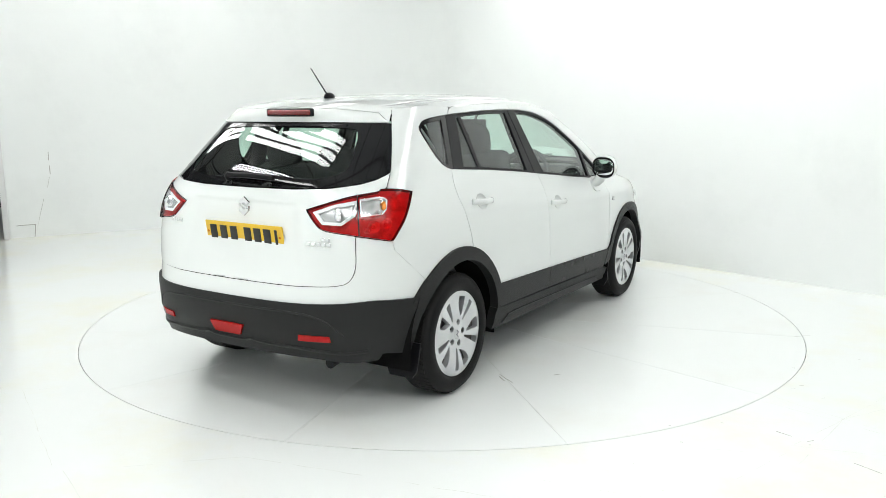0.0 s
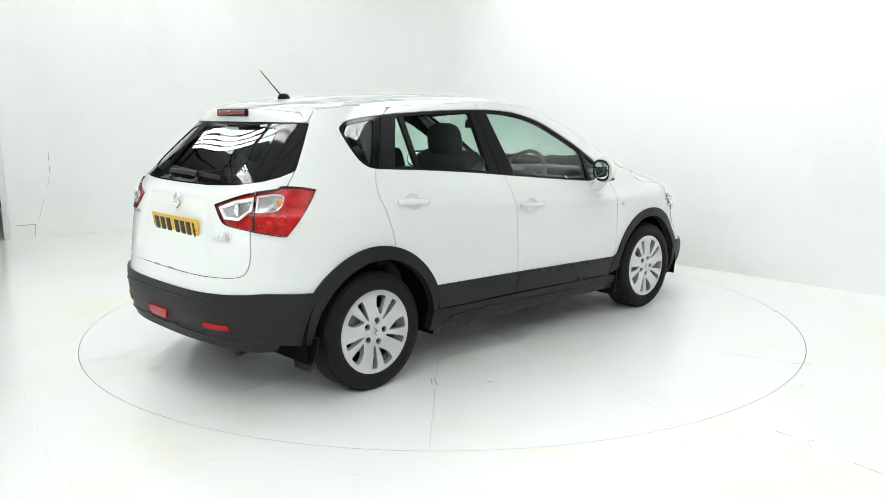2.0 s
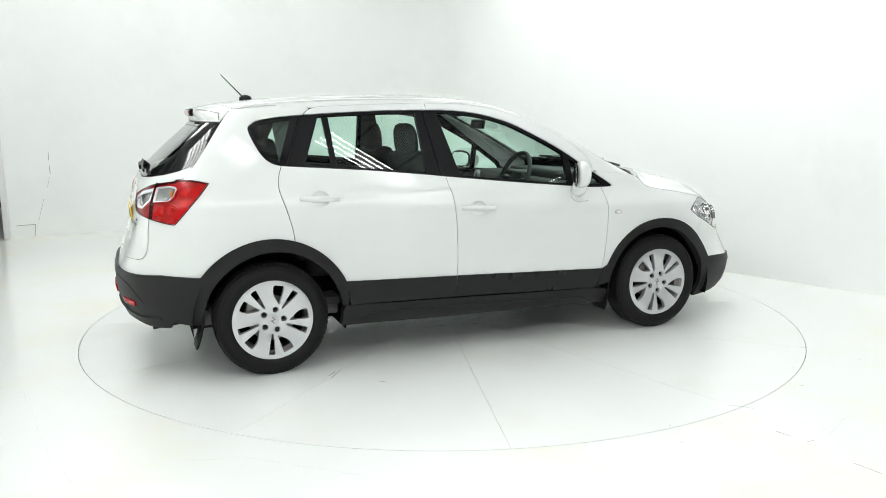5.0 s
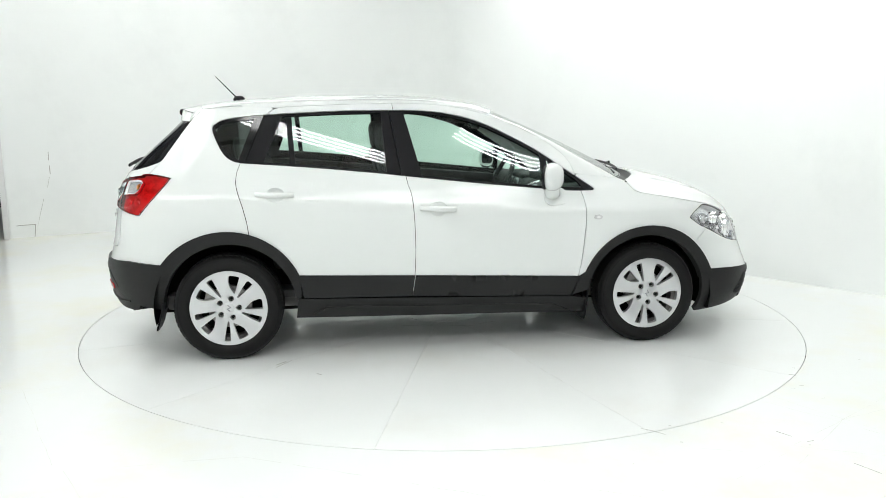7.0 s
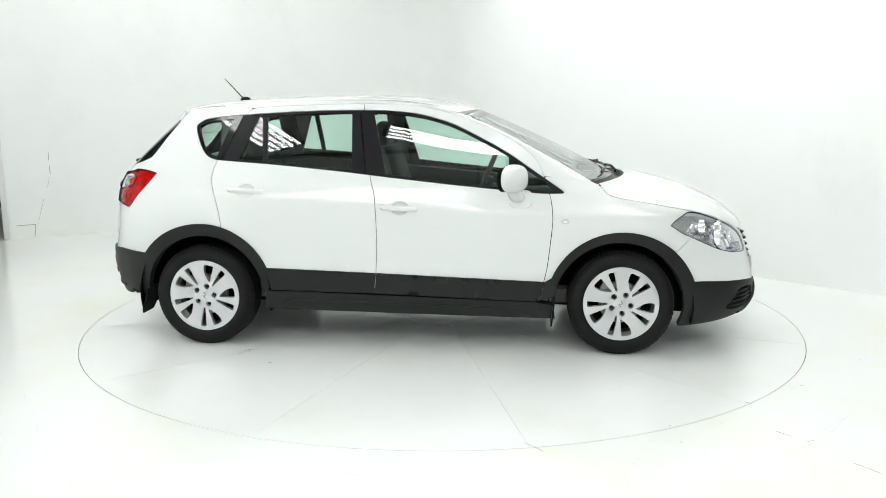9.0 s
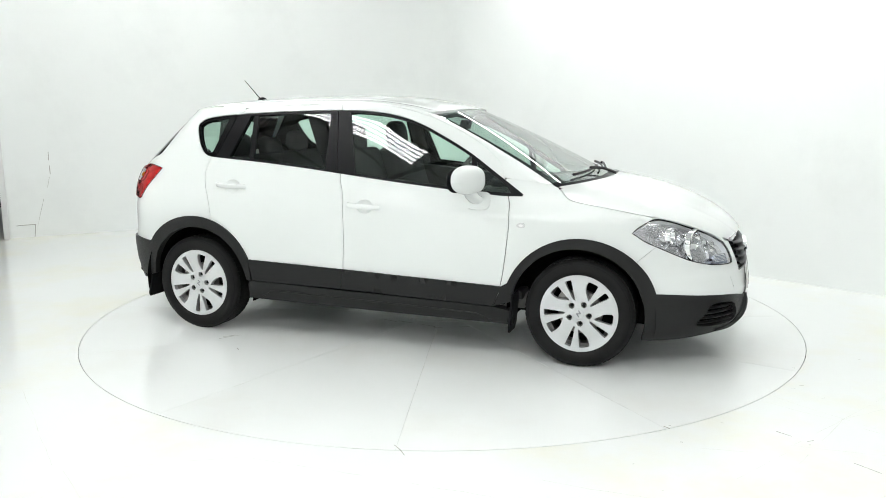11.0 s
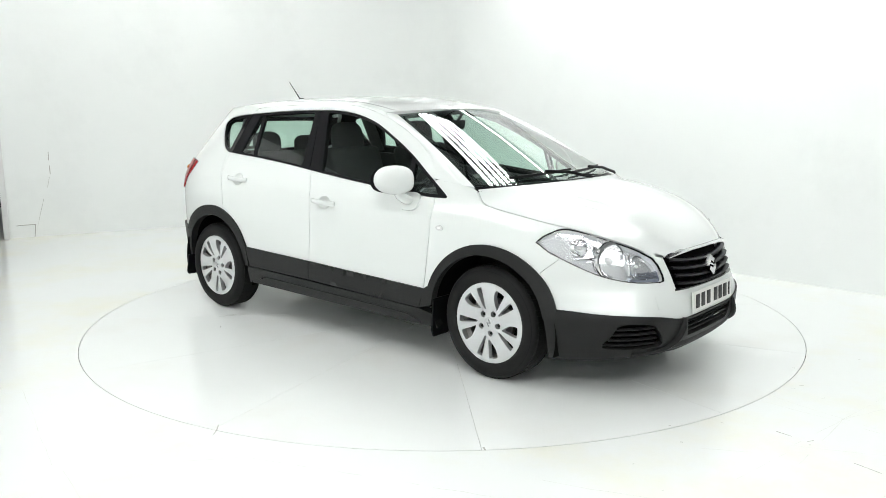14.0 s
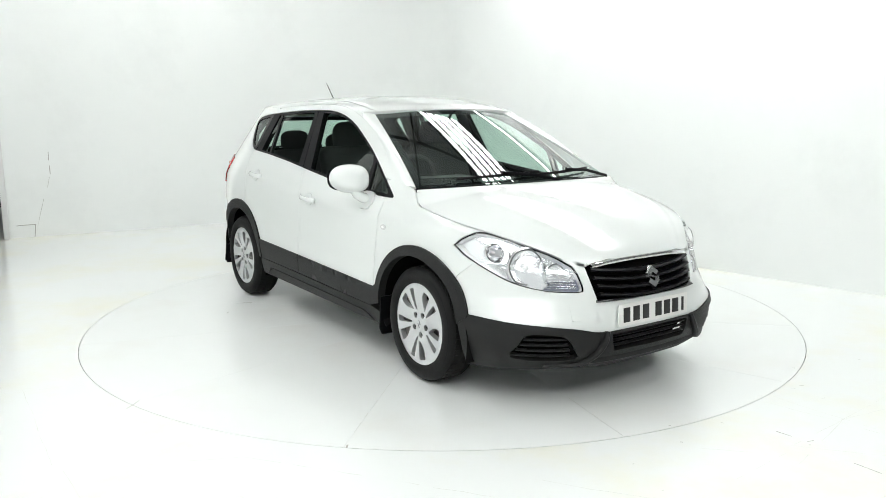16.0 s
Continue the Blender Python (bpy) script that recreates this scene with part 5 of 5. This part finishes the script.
# ---------------------------------------------------------------- wheels
def wheel_parts(parent, sg):
    """Tyre, ten-slot alloy, nuts, brake disc; the outer face looks along sg * y."""
    bm = bmesh.new()
    prof = [(.216, .070), (.230, .095), (.250, .104), (.272, .104), (.296, .096), (.310, .082), (.3165, .062), (.3185, .035), (.3185, 0)]
    prof += [(r, -h) for r, h in prof[-2::-1]]
    lathe(bm, [(r, h * 1.0) for r, h in prof], 72, "y", closed=True)
    tyre = part("tyre", bm, RUBBER, parent, "black rubber tyre")
    bm = bmesh.new()
    for k in range(64):
        a = 2 * math.pi * k / 64
        for h, tw in ((.052, .22), (-.052, -.22), (.0, .0)):
            m = Matrix.Rotation(-a, 4, "Y") @ Matrix.Translation((.3168, h, 0)) @ Matrix.Rotation(tw, 4, "X")
            bmesh.ops.create_cube(bm, size=1, matrix=m @ Matrix.Diagonal((.005, .034, .024, 1)))
    part("tread", bm, RUBBER, tyre, smooth=False)
    bm = bmesh.new()
    for rr, hh in ((.291, .0995),):
        for k in range(72):
            a0, a1 = 2 * math.pi * k / 72, 2 * math.pi * (k + 1) / 72
            vs = [bm.verts.new((r * math.cos(a), h * sg, r * math.sin(a))) for a, r, h in ((a0, rr, hh + .001), (a1, rr, hh + .001), (a1, rr + .003, hh - .0002), (a0, rr + .003, hh - .0002))]
            bm.faces.new(vs)
    part("sidewall_ring", bm, SATINB, tyre)

    def face(u, v):
        r = np.hypot(u, v)
        h = np.interp(r, [0, .03, .07, .12, .17, .207, .220, .226], [.088, .088, .084, .092, .095, .095, .094, .091])
        return np.stack([u, sg * h, v], -1)
    slots, turn = [], -sg

    def pt(r, a):
        return (turn * r * math.cos(radians(a)), r * math.sin(radians(a)))
    for k in range(5):
        a = 72 * k
        # a narrow straight slot and a wide drop-shaped one, with a thin spoke between
        slots.append(spline([pt(.082, a + 68), pt(.080, a + 62.5), pt(.120, a + 60.2), pt(.192, a + 59.6), pt(.201, a + 61), pt(.201, a + 69), pt(.192, a + 70.2), pt(.120, a + 70)], .010, True))
        slots.append(spline([pt(.094, a + 84), pt(.098, a + 81.5), pt(.130, a + 83.2), pt(.188, a + 84.5), pt(.199, a + 86.5), pt(.199, a + 99.5), pt(.188, a + 103), pt(.150, a + 103), pt(.120, a + 97), pt(.103, a + 90)], .010, True))
    circ = [(.226 * math.cos(t), .226 * math.sin(t)) for t in np.linspace(0, 2 * math.pi, 96, endpoint=False)]
    nuts = [[(turn * .060 * math.cos(radians(90 + 72 * k)) + .0170 * math.cos(t), .060 * math.sin(radians(90 + 72 * k)) + .0170 * math.sin(t)) for t in np.linspace(0, 2 * math.pi, 14, endpoint=False)] for k in range(5)]
    rim = skin("rim", circ, face, ALLOY, parent, "silver ten-slot alloy wheel", [*slots, *nuts], step=.016, depth=.030, out=(0, sg, 0))
    bm = bmesh.new()
    lathe(bm, [(.228, sg * .084), (.214, sg * .05), (.19, sg * .03), (.185, sg * -.08), (.21, sg * -.09)], 64, "y")
    part("barrel", bm, STEEL, rim, "dull inner barrel")
    bm = bmesh.new()
    lathe(bm, [(.0001, sg * .090), (.028, sg * .090), (.033, sg * .087), (.034, sg * .080)], 32, "y")
    cap = part("hub_cap", bm, ALLOY, rim, "silver centre cap")
    bm = bmesh.new()
    for x, z, w, lean in ((0, .011, .026, 28), (0, -.011, .026, 28), (0, 0, .022, -38)):
        box(bm, (w, .003, .0055), (x, sg * .0905, z), .0008, rot=(0, lean, 0))
    part("cap_mark", bm, LAMPG, rim)
    for k in range(5):
        a = radians(90 + 72 * k)
        bm = bmesh.new()
        lathe(bm, [(.0001, sg * .076), (.0085, sg * .076), (.0095, sg * .070), (.0095, sg * .04)], 6, "y", (turn * .060 * math.cos(a), 0, .060 * math.sin(a)))
        part("wheel_nut", bm, GLOSSB, rim)
    bm = bmesh.new()
    lathe(bm, [(.04, sg * .036), (.128, sg * .036), (.130, sg * .03), (.130, sg * .012), (.04, sg * .012)], 48, "y")
    part("brake_disc", bm, STEEL, parent, "steel brake disc")
    bm = bmesh.new()
    box(bm, (.055, .06, .11), (-.125, sg * .02, .02), .01)
    part("caliper", bm, STEEL, parent)
    bm = bmesh.new()
    lathe(bm, [(.0001, sg * -.03), (.19, sg * -.03)], 40, "y")
    part("backing_plate", bm, INNER, parent)


for far, _ in SIDES:
    sg = 1 if far else -1
    for key, hub in HUBS.items():
        w = new("wheel")
        w.parent = car
        tagged(w, "black tyre on a silver ten-slot alloy wheel")
        wheel_parts(w, sg)
        w.matrix_basis = pose(hub[0], sg * .757, .3195, 0, sg * -1.0 * (15, 28)[key == "front"], 0)

# ---------------------------------------------------------------- what flanks the body: mirrors, repeaters, mud flaps, aerial, wipers
for far, _ in SIDES:
    sg = 1 if far else -1
    bm = bmesh.new()
    bmesh.ops.create_uvsphere(bm, u_segments=32, v_segments=20, radius=1)
    for v in bm.verts:
        x, y, z = v.co
        k = lambda t, n: math.copysign(abs(t) ** n, t)
        fx = k(x, .8)
        v.co = (.638 + fx * (.075 if fx > 0 else .040) * (1 - .15 * max(0, y * sg)) - .46 * k(y * sg, .72) * .102, sg * (.909 + k(y * sg, .72) * .102), 1.070 + k(z, .74) * (.090 if z > 0 else .080) * (1 - .10 * max(0, y * sg)) + (.016 if z < 0 else -.004) * max(0, y * sg))
    mirror = part("door_mirror", bm, PAINT, car, "white door mirror", angle=60)
    bm = bmesh.new()
    bmesh.ops.create_uvsphere(bm, u_segments=32, v_segments=12, radius=1)
    for v in bm.verts:
        x, y, z = v.co
        v.co = (.600 + x * .007 - .46 * k(y, .76) * .099, sg * (.909 + k(y, .76) * .099), 1.072 + k(z, .76) * .073)
    part("mirror_rim", bm, SATINB, mirror, "black mirror rim")
    bm = bmesh.new()
    bmesh.ops.create_uvsphere(bm, u_segments=32, v_segments=12, radius=1)
    for v in bm.verts:
        x, y, z = v.co
        v.co = (.5935 + x * .0050 - .46 * k(y, .76) * .090, sg * (.910 + k(y, .76) * .090), 1.074 + k(z, .78) * .056)
    o = part("mirror_glass", bm, MIRRORM, mirror, "mirror glass")
    bm = bmesh.new()
    sweep(bm, [(.672, sg * .80, .950), (.668, sg * .835, .960), (.658, sg * .862, .980), (.650, sg * .880, 1.012)], .046, .030, 16)
    part("mirror_arm", bm, PAINT, mirror)
    foot = [(.690 + .070 * math.copysign(abs(math.cos(a)) ** .6, math.cos(a)), .946 + .052 * math.copysign(abs(math.sin(a)) ** .6, math.sin(a))) for a in np.linspace(0, 2 * math.pi, 32, endpoint=False)]
    skin("mirror_foot", foot, belt, PAINT, mirror, off=.008, depth=.01, step=.02, mirror=far)
    rep = [(.957 + .026 * math.cos(a), .818 + .015 * math.sin(a)) for a in np.linspace(0, 2 * math.pi, 24, endpoint=False)]
    r = skin("side_repeater", rep, belt, LAMPW, car, "small clear side repeater", off=.008, depth=.01, step=.012, mirror=far)
    rep2 = [(.957 + .013 * math.cos(a), .818 + .007 * math.sin(a)) for a in np.linspace(0, 2 * math.pi, 16, endpoint=False)]
    skin("repeater_bulb", rep2, belt, BULB, r, off=.0095, depth=.002, step=.012, mirror=far)
    for x, z0, z1, lean in ((-1.672, .195, .36, -.045), (.905, .165, .40, -.02)):
        bm = bmesh.new()
        vs = []
        for i in range(7):
            z = z1 + (z0 - z1) * i / 6
            w = .085 - .02 * (i == 6)
            for dx in (.005, -.005):
                for dy in (-w, w):
                    vs.append(bm.verts.new((x + lean * (i / 6) ** 1.3 + dx, sg * (.775 + dy), z)))
        for i in range(6):
            a, b = vs[4 * i:4 * i + 4], vs[4 * i + 4:4 * i + 8]
            for p, q in ((0, 1), (1, 3), (3, 2), (2, 0)):
                bm.faces.new((a[p], a[q], b[q], b[p]))
        bm.faces.new((vs[0], vs[1], vs[3], vs[2]))
        bm.faces.new((vs[-4], vs[-3], vs[-1], vs[-2]))
        part("mud_flap", bm, SATINB, car, "black rubber mud flap")

aerial = new("aerial")
aerial.parent = car
tagged(aerial, "short black rod aerial on the roof")
bm = bmesh.new()
bmesh.ops.create_uvsphere(bm, u_segments=20, v_segments=10, radius=1, matrix=Matrix.Translation((-1.272, 0, 1.548)) @ Matrix.Diagonal((.040, .024, .026, 1)))
part("aerial_base", bm, SATINB, aerial)
bm = bmesh.new()
rod(bm, (-1.288, 0, 1.560), (-1.420, 0, 1.699), .0042, .0026, 8)
part("aerial_rod", bm, SATINB, aerial)

# windscreen wipers
for y0, y1, px in ((-.52, .06, -.56), (.02, .56, -.02)):
    bm = bmesh.new()
    pts = []
    for i in range(13):
        t = i / 12
        y = y0 + (y1 - y0) * t
        p = screen(np.array(y / .74), np.array(.045 + .035 * t))
        pts.append((p[0] + .012, p[1], p[2] + .016))
    sweep(bm, pts, .006, .009, 6)
    wiper = part("wiper_blade", bm, SATINB, car, "black wiper blade parked on the screen")
    bm = bmesh.new()
    a = pts[6]
    b = screen(np.array((y1 + .10) / .74), np.array(-.06))
    sweep(bm, [(a[0], a[1], a[2] + .014), ((a[0] + b[0]) / 2, (a[1] + b[1]) / 2, (a[2] + b[2]) / 2 + .035), (b[0], b[1], b[2] + .03), (b[0] + .01, b[1], b[2])], .007, .010, 6)
    part("wiper_arm", bm, SATINB, wiper)
# rear wiper
bm = bmesh.new()
pts = [tuple(tail(np.array([wq(-abs(y), z)[0] * (1 if y <= 0 else -1)]), np.array([z]))[0] + np.array([-.022, 0, .012])) for y, z in zip(np.linspace(.14, -.40, 11), 1.163 - .03 * np.linspace(0, 1, 11))]
sweep(bm, pts, .006, .011, 6)
rw = part("rear_wiper", bm, SATINB, car, "black rear wiper blade")
bm = bmesh.new()
sweep(bm, [(pts[0][0] - .012, .14, 1.155), (pts[3][0] - .014, -.02, 1.160), (pts[6][0] - .010, -.18, 1.152)], .010, .014, 8)
bmesh.ops.create_uvsphere(bm, u_segments=14, v_segments=8, radius=.026, matrix=Matrix.Translation((pts[0][0] + .004, .15, 1.148)))
part("wiper_arm", bm, SATINB, rw)

# underside
bm = bmesh.new()
box(bm, (3.3, 1.24, .10), (-.05, 0, .31), .03)
box(bm, (.5, 1.0, .12), (1.55, 0, .28), .03)
box(bm, (.50, .9, .10), (-1.70, 0, .38), .03)
part("underbody", bm, UNDER, car, "dark underbody")
for x in (-1.3, 1.3):
    bm = bmesh.new()
    rod(bm, (x, -.70, .318), (x, .70, .318), .035)
    part("axle", bm, STEEL, car)
bm = bmesh.new()
rod(bm, (-1.925, -.50, .268), (-1.5, -.47, .31), .024, seg=16)
part("exhaust_pipe", bm, SATINB, car, "dull steel tailpipe")

# ---------------------------------------------------------------- cabin
cabin = new("cabin")
cabin.parent = car
bm = bmesh.new()
box(bm, (2.55, 1.36, .05), (-.35, 0, .36), .01)
part("cabin_floor", bm, CABIN, cabin)
for far, _ in SIDES:
    sg = 1 if far else -1
    skin("door_lining", [sx(*p) for p in lines([(-1.62, 1.12), (-1.0, 1.140), (-.2, 1.068), (.80, .975), (.82, .42), (-.78, .42), (-.84, .66), (-.96, .81), (-1.62, .85)], .06)], belt, CABIN, cabin, "dark plastic door lining", off=-.062, step=.08, depth=.02, mirror=far, back=True)
    for x, top, low, w in ((-.29, 1.47, 1.06, .055), (-1.16, 1.45, 1.13, .07)):
        bm = bmesh.new()
        a, b = belt(np.array(x + .03), np.array(low)), belt(np.array(x), np.array(top))
        sweep(bm, [(a[0], sg * (abs(a[1]) - .05), a[2]), ((a[0] + b[0]) / 2, sg * ((abs(a[1]) + abs(b[1])) / 2 - .048), (a[2] + b[2]) / 2), (b[0], sg * (abs(b[1]) - .045), b[2])], w, .018, 8, up=(0, 1, 0))
        part("pillar_trim", bm, CABIN, cabin)


def liner(u, v):
    p = roof(u * .96, v)
    p[..., 2] -= .035
    return p


skin("headliner", lines([(-1, .03), (1, .03), (1, .84), (-1, .84)], .08), liner, LINER, cabin, "pale grey headliner", step=.1, out=(0, 0, -1))
bm = bmesh.new()
box(bm, (.62, 1.36, .22), (.92, 0, .90), .07, segs=4)
box(bm, (.26, 1.16, .06), (1.02, 0, 1.0), .025, segs=3)
box(bm, (.22, .46, .07), (.80, -.36, 1.035), .03, segs=3)
box(bm, (.20, .34, .05), (.74, 0, 1.01), .02, segs=3)
part("dashboard", bm, CABIN, cabin, "dark plastic dashboard")
for y in (-.60, -.10, .10, .60):
    bm = bmesh.new()
    lathe(bm, [(.02, .004), (.042, .006), (.05, .0), (.05, -.02)], 20, "x")
    o = part("air_vent", bm, LAMPG, cabin, "silver ringed air vent")
    o.matrix_basis = pose(.607, y, .955, 0, 0, 180)
wheel = bmesh.new()
R, r = .185, .015
rings = []
for i in range(40):
    a = 2 * math.pi * i / 40
    rings.append([wheel.verts.new((r * math.sin(t), (R + r * math.cos(t)) * math.cos(a), (R + r * math.cos(t)) * math.sin(a))) for t in (2 * math.pi * j / 8 for j in range(8))])
for i in range(40):
    for j in range(8):
        wheel.faces.new((rings[i][j], rings[i][(j + 1) % 8], rings[(i + 1) % 40][(j + 1) % 8], rings[(i + 1) % 40][j]))
box(wheel, (.05, .15, .11), (.03, 0, -.005), .02)
for a in (0, 180, 270):
    c, s = math.cos(radians(a)), math.sin(radians(a))
    rod(wheel, (.02, .05 * c, .05 * s), (.004, .178 * c, .178 * s), .016, .012, 8)
rod(wheel, (.03, 0, 0), (.28, 0, -.06), .03)
o = part("steering_wheel", wheel, CABIN, cabin, "black three-spoke steering wheel")
o.matrix_basis = pose(.445, -.36, 1.015, 0, 24, 0)
bm = bmesh.new()
box(bm, (.02, .22, .065), (.34, 0, 1.375), .012, rot=(0, 12, 0))
rod(bm, (.35, 0, 1.38), (.42, 0, 1.455), .010)
part("rear_view_mirror", bm, CABIN, cabin, "black rear-view mirror")


def seat(x, y, w, rear=False):
    root = new("seat")
    root.parent = cabin
    tagged(root, "charcoal fabric car seat")
    def soft(name, size, at, bev, rot=None):
        bm = bmesh.new()
        box(bm, size, at, bev, rot, 4)
        part(name, bm, FABRIC, root, angle=60)
    soft("cushion", (.50, w, .17), (x + .12, y, .56 if not rear else .58), .06)
    soft("backrest", (.15, w, .66 if not rear else .58), (x - .20, y, .90 if not rear else .88), .06, (0, -17, 0))
    return root


def headrest(root, x, y, z, w=.25, h=.19):
    bm = bmesh.new()
    bmesh.ops.create_uvsphere(bm, u_segments=24, v_segments=14, radius=1)
    k = lambda t, n: math.copysign(abs(t) ** n, t)
    for v in bm.verts:
        a, b, c = v.co
        v.co = (x + .056 * k(a, .75) + .2 * k(c, .6) * h / 2 * -.5, y + k(b, .62) * w / 2 * (1 - .10 * c), z + k(c, .62) * h / 2)
    for s in (-.06, .06):
        rod(bm, (x + .02, y + s, z - .2), (x, y + s, z), .007)
    part("headrest", bm, FABRIC, root, "padded headrest", angle=60)


for y in (-.37, .37):
    s = seat(-.03, y, .50)
    headrest(s, -.335, y, 1.290, .27, .21)
s = seat(-.92, 0, 1.26, True)
for y in (-.40, 0.0, .40):
    headrest(s, -1.22, y, 1.235 if y else 1.20, .24, .16)
bm = bmesh.new()
box(bm, (.55, 1.16, .03), (-1.52, 0, .98), .01)
part("parcel_shelf", bm, CABIN, cabin, "dark parcel shelf")


# ---------------------------------------------------------------- motion: the table and the car on it turn together
TURN = [(0.0, 58.1), (2.0, 43.6), (4.0, 29.1), (5.5, 18.5), (7.0, 7.95), (9.0, -6.0), (10.5, -16.4), (12.0, -26.85), (14.0, -41.0), (16.0, -55.3)]


def motions():
    rows_table, rows_car = [], []
    for t, a in TURN:
        rows_table.append((t, pose(0, 0, 0, 0, 0, a)))
        rows_car.append((t, pose(0, 0, 0, 0, 0, a) @ pose(-0.115, -0.128, 0)))
    walk(turntable, rows_table)
    walk(car, rows_car)


motions()
